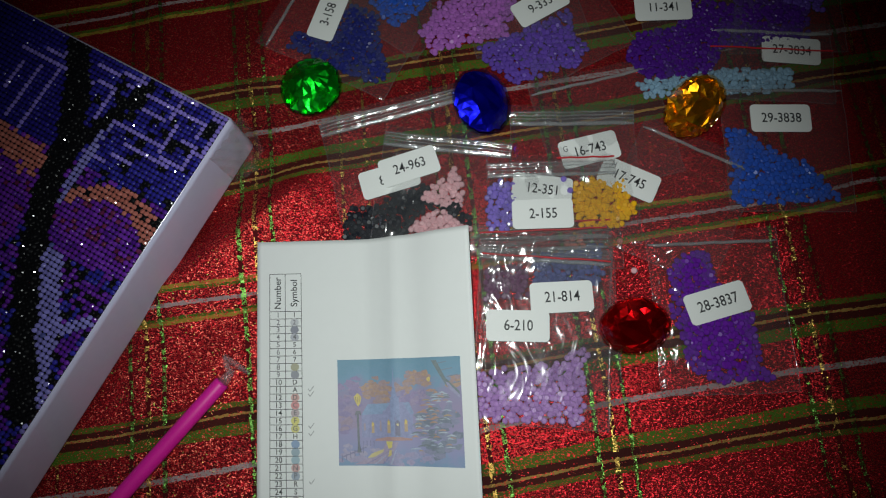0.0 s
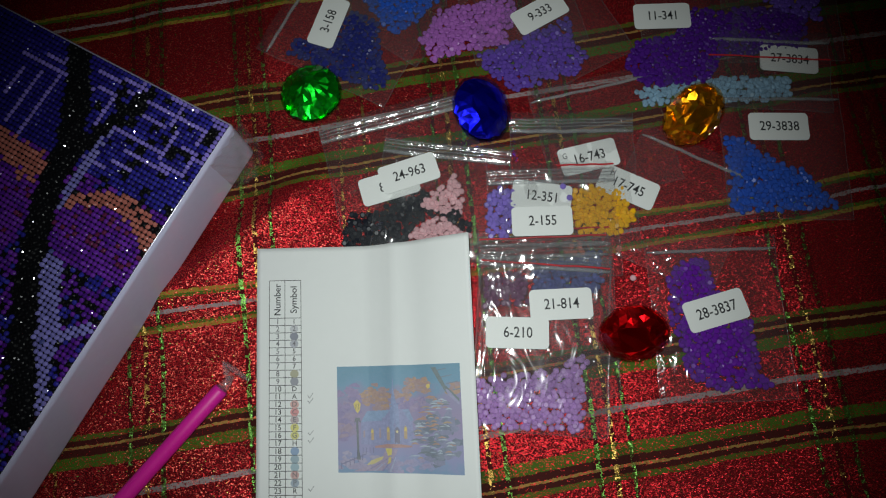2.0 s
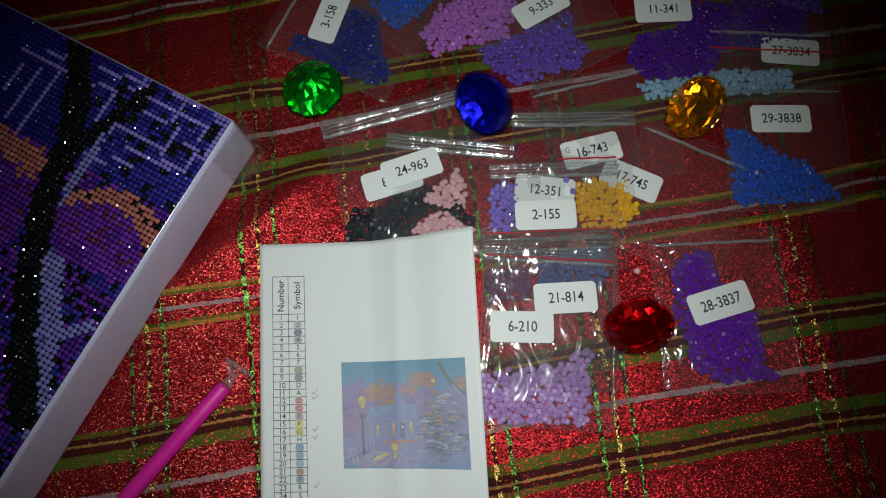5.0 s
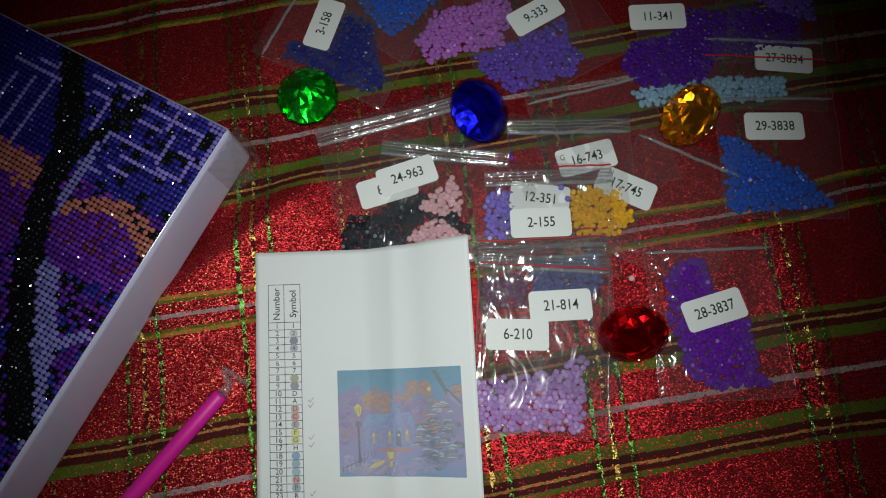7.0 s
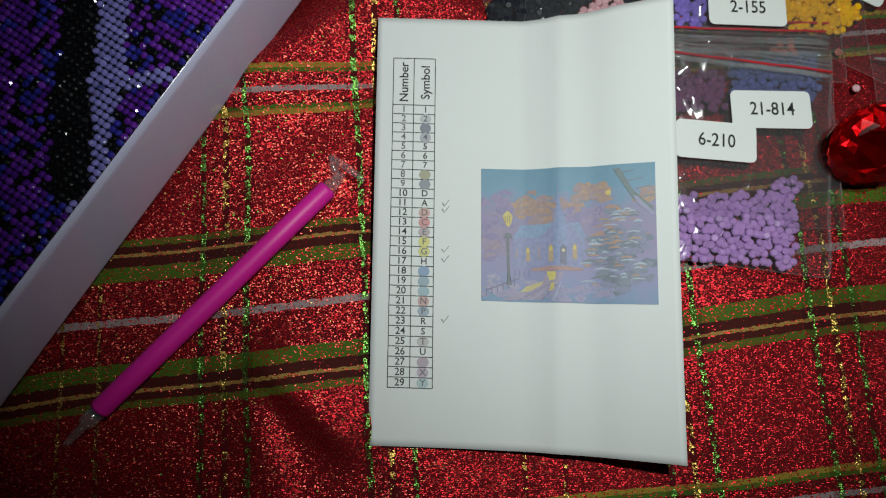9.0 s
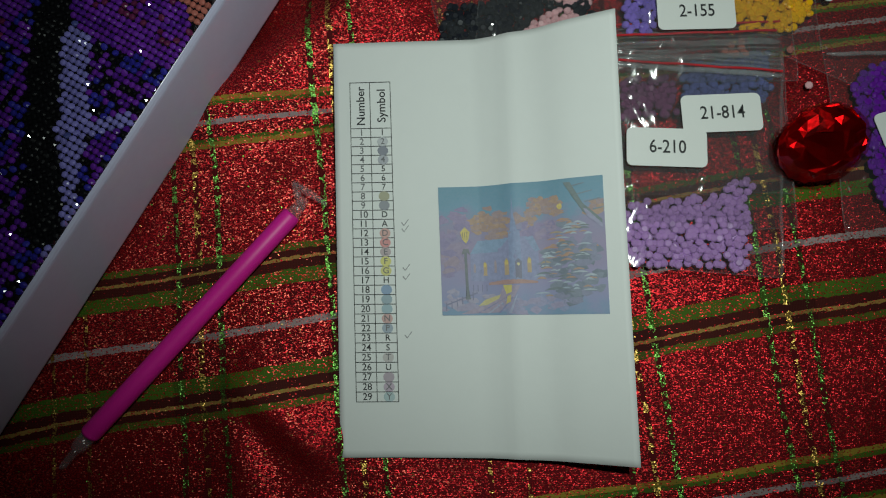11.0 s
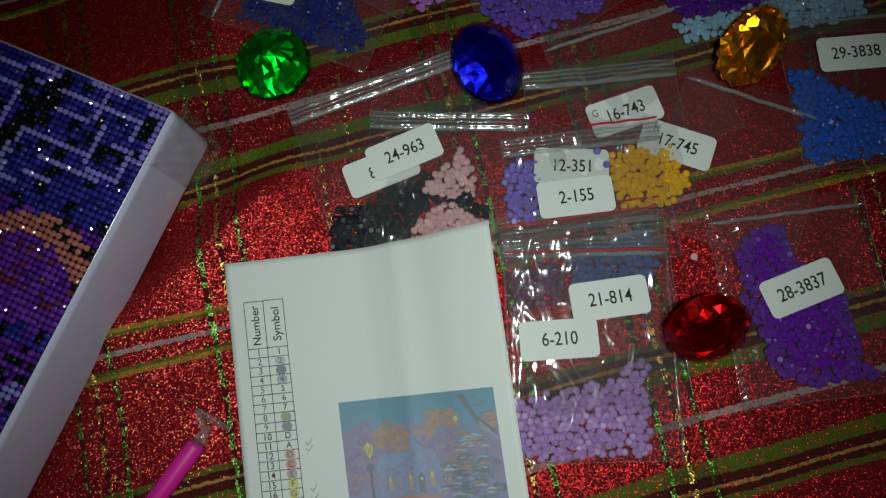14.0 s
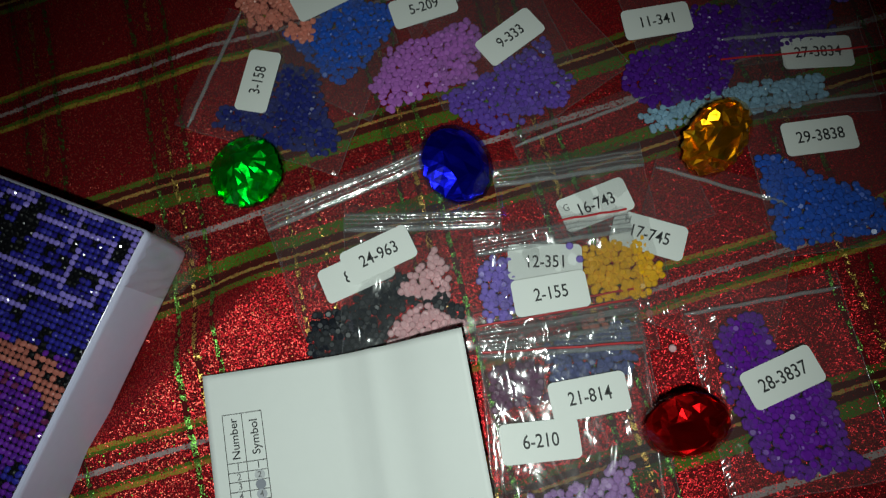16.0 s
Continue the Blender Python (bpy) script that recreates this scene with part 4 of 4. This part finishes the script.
def pile(bag, colour, poly, z, dome, seed, singles=260):
    """Beads heaped within an outline: the upper ones singly, those under them joined."""
    z = z * STACK
    rnd = random.Random(seed)
    xs, ys = [p[0] for p in poly], [p[1] for p in poly]
    me = BEAD_MESH[colour]
    base = [v.co.copy() for v in me.vertices]
    faces = [tuple(p.vertices) for p in me.polygons]
    vs, fs = [], []

    def joined(m):
        n = len(vs)
        vs.extend(m @ v for v in base)
        fs.extend(tuple(n + q for q in f) for f in faces)
    spots = []
    j = 0
    y = min(ys)
    while y < max(ys):
        x = min(xs) + (PITCH / 2 if j % 2 else 0)
        while x < max(xs):
            a, b = x + rnd.uniform(-1, 1) * 0.0009, y + rnd.uniform(-1, 1) * 0.0009
            if inside(poly, a, b):
                spots.append((a, b, edge_distance(poly, a, b)))
            x += PITCH
        y += PITCH * 0.88
        j += 1
    rnd.shuffle(spots)
    for k, (a, b, e) in enumerate(spots):
        lift = dome * min(1.0, e / 0.008)
        tilt = 0.10 + 0.55 * (rnd.random() ** 2.2)
        rot = Euler((rnd.uniform(-tilt, tilt), rnd.uniform(-tilt, tilt), rnd.uniform(0, 3)))
        m = Matrix.LocRotScale((a, b, z + lift + rnd.uniform(0, 0.0007)), rot, None)
        if k < singles:
            ob = part("bead", me, bag)
            ob.matrix_local = m
        else:
            joined(m)
        if e > 0.0022:
            m2 = Matrix.LocRotScale((a + rnd.uniform(-1, 1) * 0.0016, b + rnd.uniform(-1, 1) * 0.0016, max(z, z + lift - 0.0012)), Euler((rnd.uniform(-.3, .3), rnd.uniform(-.3, .3), 0)), None)
            joined(m2)
    if vs:
        st = part("bead_heap", mesh_of("bead_heap", vs, fs, BEAD[colour]), bag)
        st["kind"] = "stuff"


def label_mesh(w, h):
    r, pts = 0.0022, []
    for cx, cy, a0 in ((w / 2 - r, h / 2 - r, 0), (-w / 2 + r, h / 2 - r, 90), (-w / 2 + r, -h / 2 + r, 180), (w / 2 - r, -h / 2 + r, 270)):
        for q in range(6):
            a = radians(a0 + 18 * q)
            pts.append((cx + r * math.cos(a), cy + r * math.sin(a)))
    n = len(pts)
    vs = [(x, y, 0.0) for x, y in pts] + [(x, y, 0.00025) for x, y in pts]
    fs = [tuple(range(n, 2 * n)), tuple(range(n - 1, -1, -1))] + [(k, (k + 1) % n, n + (k + 1) % n, n + k) for k in range(n)]
    return mesh_of("label", vs, fs, LABEL)


STICKER = label_mesh(0.0302, 0.0150)


def sticker(bag, word, x, y, z, angle, tilt=(0, 0), shift=0.0003, mark="", mark_at=(0, 0)):
    lab = part("label", STICKER, bag, "white sticker with a printed number" if len(word) > 1 else "white sticker partly covered")
    lab.matrix_local = pose(x, y, z * STACK + 0.0017, tilt[0], tilt[1], angle)
    if not word:
        return
    pts, faces = LETTERS[word]
    size = 0.0065
    txt = part("printed_number", mesh_of("printed_number", [(p.x * size * 0.93 + shift, p.y * size * 1.12, 0.0004) for p in pts], faces, INK), lab)
    if mark:
        pts, faces = LETTERS[mark]
        part("pencilled_letter", mesh_of("pencilled_letter", [(p.x * 0.0036 + mark_at[0], p.y * 0.0044 + mark_at[1], 0.0004) for p in pts], faces, GREY_INK), lab)


def bag(label, x, y, w, h, angle, z, thick, seed, zip_at=0.006, red=0.011, crumple=0.0007, film=None, red_from=0.0):
    """A small zip bag lying flat; x, y: the middle of its open edge; it runs down from there by h."""
    top = tagged(new("zip_bag"), label, "bag", group="bags of beads")
    place = pose(x, y, 0, 0, 0, angle)
    z, thick = z * STACK, thick * 0.75
    off = seed * 3.7

    def bulge(s, r):
        e = min(s, 1 - s, 1 - r, r * 1.3)
        return min(1.0, e / 0.12) ** 0.6

    def wr(s, r, k):
        n1 = noise.noise(Vector((s * 3.1 + off, r * 4.3, k)))
        n2 = noise.noise(Vector((s * 9 + off, r * 7, k + 5)))
        fold = math.sin((s * 2.2 + r * 1.1 + n1) * 6) * 0.5
        n3 = noise.noise(Vector((s * 16 + off, r * 5, k + 9)))
        side = 0.45 + 2.2 * math.exp(-((s - 0.09) / 0.12) ** 2) + 1.4 * math.exp(-((r - 0.10) / 0.14) ** 2) + 0.9 * math.exp(-((s - 0.93) / 0.07) ** 2)
        side *= 1.0 - 0.65 * min(1.0, max(0.0, (r - 0.45) / 0.2)) * min(1.0, max(0.0, (s - 0.12) / 0.1))
        return crumple * side * (n1 * 0.9 + n2 * 0.5 + n3 * 0.45 + fold * 0.5)

    def upper(s, r):
        bx = (s - 0.5) * w + 0.0009 * noise.noise(Vector((r * 5, off, 0))) * (1 if s > 0.5 else -1)
        p = place @ Vector((bx, -r * h + 0.0006 * noise.noise(Vector((s * 6, off, 1))), 0))
        return (p.x, p.y, max(0.0002, z + 0.0003 + thick * bulge(s, r) + wr(s, r, 0.0) * bulge(s, r) + 0.0006))

    part("pouch", sheet("pouch", 40, 40, upper, film or FILM), top, "clear plastic pouch")
    for s0, r0, s1, r1 in ((0.0, 0.0, 0.0, 1.0), (1.0, 0.0, 1.0, 1.0), (0.0, 1.0, 1.0, 1.0)):
        pts = [Vector(upper(s0 + (s1 - s0) * q / 14, r0 + (r1 - r0) * q / 14)) for q in range(15)]
        vs, fs = tube(pts, [(0.00022 + 0.00012 * noise.noise(Vector((q * 0.9, off, 2)))) * (3.0 if seed == 36 and s0 == s1 else 1.0) for q in range(15)], 6)
        part("seam", mesh_of("seam", vs, fs, FILM_SEAM, True), top, "clear welded seam")
    zt = z + thick * 0.55 + 0.0009

    def band(s, r):
        p = place @ Vector((w * (s - 0.5), -zip_at + 0.0025 - 0.0085 * r, 0))
        return (p.x, p.y, zt - 0.0002 + 0.0004 * math.sin(r * 12) + 0.0003 * math.sin(s * 8 + off))
    if seed not in (32, 34) and not (seed <= 10 or seed in (27, 38)):
        part("zip_band", sheet("zip_band", 16, 12, band, FILM_BAND), top, "thicker clear band round the zip")
    single = seed <= 10 or seed in (27, 38)
    for yy, rib, name, mt in ((zip_at + 0.0010, 0.0009, "zip_closure", CLOSURE),) if single else ((zip_at - 0.0014, 0.0004, "zip_rib", FILM_STIFF), (zip_at + 0.0004, 0.00045, "zip_rib", FILM_STIFF), (zip_at + 0.0022, 0.0004, "zip_rib", FILM_STIFF), (zip_at + 0.0050, 0.0011, "zip_closure", CLOSURE)):
        pts = [place @ Vector((w * 0.99 * (q / 12 - 0.5), -yy + 0.0002 * math.sin(q * 2 + off), 0)) + Vector((0, 0, zt + 0.0003 * math.sin(q * 0.8 + off))) for q in range(13)]
        vs, fs = tube(pts, [rib * 0.5] + [rib] * 11 + [rib * 0.5], 8)
        if name == "zip_rib":
            fs = [f for f in fs if len(f) == 4 and all((vs[q].z - zt) > -0.0005 for q in f)]
        part(name, mesh_of(name, vs, fs, mt, True), top, "clear moulded zip rib" if name == "zip_rib" else "rounded milky zip closure")
    if red:
        pts = [place @ Vector((w * (red_from + (1 - red_from) * q / 8 - 0.5) * 0.985, -red + 0.0002 * math.sin(q * 2 + off), 0)) + Vector((0, 0, zt + 0.0009)) for q in range(9)]
        vs, fs = tube(pts, [0.00045] * 9, 6)
        part("red_line", mesh_of("red_line", vs, fs, RED_LINE), top, "thin red zip line")
    return top


def build_bags():
    b = bag("clear zip bag of navy beads with a white number sticker", -0.100, 0.2155, 0.062, 0.080, 63, 0.0005, 0.0022, 1, red=0)
    pile(b, "navy", [(-0.096, 0.184), (-0.092, 0.195), (-0.085, 0.192), (-0.072, 0.19), (-0.062, 0.21), (-0.047, 0.202), (-0.045, 0.184), (-0.04, 0.17), (-0.043, 0.161), (-0.065, 0.167), (-0.087, 0.181)], 0.001, 0.001, 11)
    sticker(b, "3-158", -0.0735, 0.2012, 0.0042, 71.5)

    b = bag("clear zip bag of coral beads", -0.058, 0.282, 0.062, 0.080, 14, 0.0005, 0.0022, 2, red=0)
    pile(b, "coral", [(-0.082, 0.246), (-0.077, 0.233), (-0.073, 0.229), (-0.064, 0.228), (-0.052, 0.233), (-0.047, 0.249), (-0.055, 0.262), (-0.078, 0.262)], 0.001, 0.001, 12)
    pile(b, "coral", [(-0.061, 0.226), (-0.056, 0.229), (-0.045, 0.230), (-0.047, 0.216), (-0.056, 0.219)], 0.0035, 0.0, 13)
    sticker(b, "", -0.0399, 0.2396, 0.0042, 20)

    b = bag("clear zip bag of bright blue beads", -0.005, 0.258, 0.062, 0.080, -35, 0.0010, 0.0022, 3, red=0)
    pile(b, "cobalt", [(-0.061, 0.226), (-0.05, 0.227), (-0.033, 0.242), (-0.01, 0.231), (-0.009, 0.22), (-0.024, 0.203), (-0.037, 0.194), (-0.042, 0.198), (-0.056, 0.216)], 0.001, 0.001, 14)

    b = bag("clear zip bag of orchid pink beads with a white number sticker", 0.018, 0.262, 0.062, 0.082, 14, 0.0008, 0.0024, 4, red=0)
    pile(b, "orchid", [(-0.024, 0.192), (-0.013, 0.209), (0.009, 0.214), (0.025, 0.22), (0.029, 0.209), (0.024, 0.187), (0.002, 0.184), (-0.016, 0.178)], 0.001, 0.0014, 15)
    sticker(b, "5-209", 0.0051, 0.2261, 0.0046, 10)

    b = bag("clear zip bag of violet beads with a white number sticker", 0.028, 0.240, 0.062, 0.080, 28, 0.0005, 0.0022, 5, red=0)
    pile(b, "violet", [(0.008, 0.182), (0.026, 0.189), (0.058, 0.204), (0.06, 0.189), (0.067, 0.18), (0.061, 0.17), (0.027, 0.16), (0.011, 0.172)], 0.001, 0.001, 16)
    sticker(b, "9-333", 0.0418, 0.2045, 0.0042, 30)

    b = bag("clear zip bag of dark purple beads with a white number sticker", 0.125, 0.240, 0.066, 0.085, 6, 0.0005, 0.0022, 6, red=0)
    pile(b, "purple", [(0.085, 0.174), (0.094, 0.187), (0.115, 0.192), (0.125, 0.207), (0.147, 0.205), (0.144, 0.19), (0.131, 0.164), (0.096, 0.161)], 0.002, 0.001, 17)
    sticker(b, "11-341", 0.1075, 0.2014, 0.0042, 1)

    b = bag("clear zip bag of grape purple beads under another bag", 0.172, 0.245, 0.062, 0.070, 0, 0.0005, 0.002, 7, red=0)
    pile(b, "purple", [(0.147, 0.209), (0.187, 0.205), (0.183, 0.183), (0.158, 0.179), (0.14, 0.178)], 0.001, 0.001, 18)
    pile(b, "violet", [(0.164, 0.212), (0.192, 0.213), (0.193, 0.198), (0.176, 0.203)], 0.002, 0.001, 19)

    b = bag("clear zip bag of sky blue beads with a red zip line", 0.163, 0.193, 0.064, 0.046, -4, 0.0028, 0.002, 8, red=0.017)
    pile(b, "sky", [(0.091, 0.160), (0.132, 0.166), (0.173, 0.167), (0.172, 0.156), (0.155, 0.152), (0.096, 0.151)], 0.0005, 0.0004, 20)
    sticker(b, "27-3834", 0.1728, 0.1757, 0.0012, -6)

    b = bag("clear zip bag of azure beads with a white number sticker", 0.1655, 0.160, 0.062, 0.072, -1, 0.0005, 0.0024, 9, red=0)
    pile(b, "azure", [(0.135, 0.133), (0.142, 0.133), (0.16, 0.119), (0.174, 0.114), (0.189, 0.094), (0.135, 0.091)], 0.001, 0.0016, 21)
    sticker(b, "29-3838", 0.1620, 0.1366, 0.0044, -1)

    # the cluster beside the chart
    b = bag("clear zip bag with an empty upper half under other bags", 0.066, 0.167, 0.066, 0.066, 13, 0.0005, 0.0016, 10, red=0)
    b = bag("clear zip bag of black beads with a half covered sticker", -0.039, 0.152, 0.080, 0.088, 15, 0.0008, 0.0024, 22, red=0, crumple=0.0010, film=FILM_WORN)
    pile(b, "black", [(-0.062, 0.078), (-0.058, 0.093), (-0.042, 0.094), (-0.036, 0.104), (-0.020, 0.104), (-0.008, 0.092), (-0.024, 0.088), (-0.030, 0.074), (-0.06, 0.070)], 0.001, 0.0012, 23)
    sticker(b, "8", -0.0382, 0.1063, 0.0046, 16.8, shift=-0.0036)
    b = bag("clear zip bag of pale pink beads with a white number sticker", -0.0075, 0.1325, 0.066, 0.066, -7, 0.0040, 0.0024, 24, red=0, crumple=0.0013, film=FILM_WORN)
    pile(b, "black", [(-0.013, 0.091), (-0.004, 0.0935), (0.004, 0.085), (0.002, 0.081), (-0.006, 0.0865)], 0.0045, 0.0, 40)
    pile(b, "pink", [(-0.024, 0.097), (-0.013, 0.105), (-0.005, 0.113), (0.000, 0.106), (-0.001, 0.092), (-0.012, 0.092)], 0.0045, 0.0006, 25)
    pile(b, "pink", [(-0.031, 0.074), (-0.023, 0.086), (-0.010, 0.090), (0.003, 0.080), (0.001, 0.072)], 0.0045, 0.0006, 26)
    sticker(b, "24-963", -0.0280, 0.1124, 0.0078, 18)

    b = bag("clear zip bag of yellow beads with a tilted white number sticker", 0.1236, 0.1270, 0.062, 0.072, -26, 0.0008, 0.0020, 27, red=0)
    sticker(b, "17-745", 0.0831, 0.1049, 0.0036, -25.1, mark="H", mark_at=(-0.0095, 0.0042))
    pile(b, "yellow", [(0.055, 0.104), (0.063, 0.106), (0.082, 0.105), (0.086, 0.088), (0.076, 0.080), (0.056, 0.080)], 0.0036, 0.0006, 28)
    b = bag("clear zip bag with a white number sticker", 0.0560, 0.1465, 0.064, 0.0745, 0, 0.0036, 0.0024, 29, red=0, crumple=0.0012, film=FILM_WORN)
    sticker(b, "16-743", 0.0641, 0.1209, 0.0044, 13.4, mark="G", mark_at=(-0.0118, 0.0030))
    b = bag("clear zip bag of lavender beads with a white number sticker", 0.0440, 0.1185, 0.065, 0.060, 1, 0.0056, 0.0020, 30, red=0.0025, crumple=0.0013, film=FILM_WORN, red_from=0.55)
    pile(b, "lavender", [(0.011, 0.102), (0.018, 0.105), (0.028, 0.104), (0.024, 0.079), (0.012, 0.079)], 0.0060, 0.0004, 31)
    sticker(b, "12-351", 0.0392, 0.0996, 0.0056, -8)
    b = bag("clear zip bag of slate blue beads with a white number sticker", 0.0400, 0.0862, 0.066, 0.072, 1, 0.0020, 0.0022, 32, red=0.003)
    pile(b, "slate", [(0.034, 0.066), (0.068, 0.072), (0.069, 0.055), (0.063, 0.051), (0.034, 0.050)], 0.0026, 0.0004, 33)
    pile(b, "coral", [(0.049, 0.0735), (0.058, 0.0765), (0.0605, 0.071), (0.052, 0.069)], 0.0030, 0.0, 41)
    sticker(b, "2-155", 0.0388, 0.0862, 0.0095, 1.4)
    b = bag("clear zip bag of mauve beads with a white number sticker", 0.0390, 0.0800, 0.064, 0.080, 2, 0.0040, 0.0020, 34, red=0.0015, crumple=0.0014, film=FILM_WORN)
    pile(b, "mauve", [(0.010, 0.060), (0.030, 0.061), (0.032, 0.046), (0.010, 0.044)], 0.0036, 0.0, 35)
    sticker(b, "21-814", 0.0465, 0.0447, 0.0085, 2.6)
    b = bag("crinkled clear zip bag of lilac beads with a white number sticker", 0.0405, 0.0740, 0.064, 0.090, -4, 0.0052, 0.0022, 36, red=0.0095, crumple=0.0013, film=FILM_WORN)
    pile(b, "lilac", [(-0.004, 0.009), (0.030, 0.0125), (0.045, 0.0135), (0.050, 0.0190), (0.058, 0.0215), (0.059, 0.0165), (0.0555, 0.0110), (0.058, 0.001), (0.054, -0.015), (0.004, -0.013)], 0.0015, 0.0014, 37)
    sticker(b, "6-210", 0.0251, 0.0309, 0.0088, -1.6)
    b = bag("clear zip bag of royal purple beads with a white number sticker", 0.122, 0.0790, 0.064, 0.080, 2, 0.0005, 0.0024, 38, red=0)
    pile(b, "royal", [(0.1, 0.058), (0.108, 0.068), (0.12, 0.068), (0.124, 0.052), (0.139, 0.037), (0.140, 0.014), (0.147, 0.006), (0.121, 0.004), (0.107, 0.010), (0.100, 0.036)], 0.001, 0.0012, 39, 280)
    sticker(b, "28-3837", 0.1211, 0.0418, 0.0046, 16.2)
    # stray beads
    for colour, x, y in (("coral", 0.0775, 0.0735), ("pink", 0.0835, 0.0585), ("lavender", 0.0500, 0.1045), ("lavender", 0.0530, 0.0985)):
        ob = tagged(new("loose_bead", BEAD_MESH[colour]), "single loose bead on the cloth beside the bags" if y < 0.08 else "single loose bead lying on a bag", "bead", group="loose beads")
        ob.location = (x, y, 0.0005 if y < 0.08 else 0.0060)


build_bags()
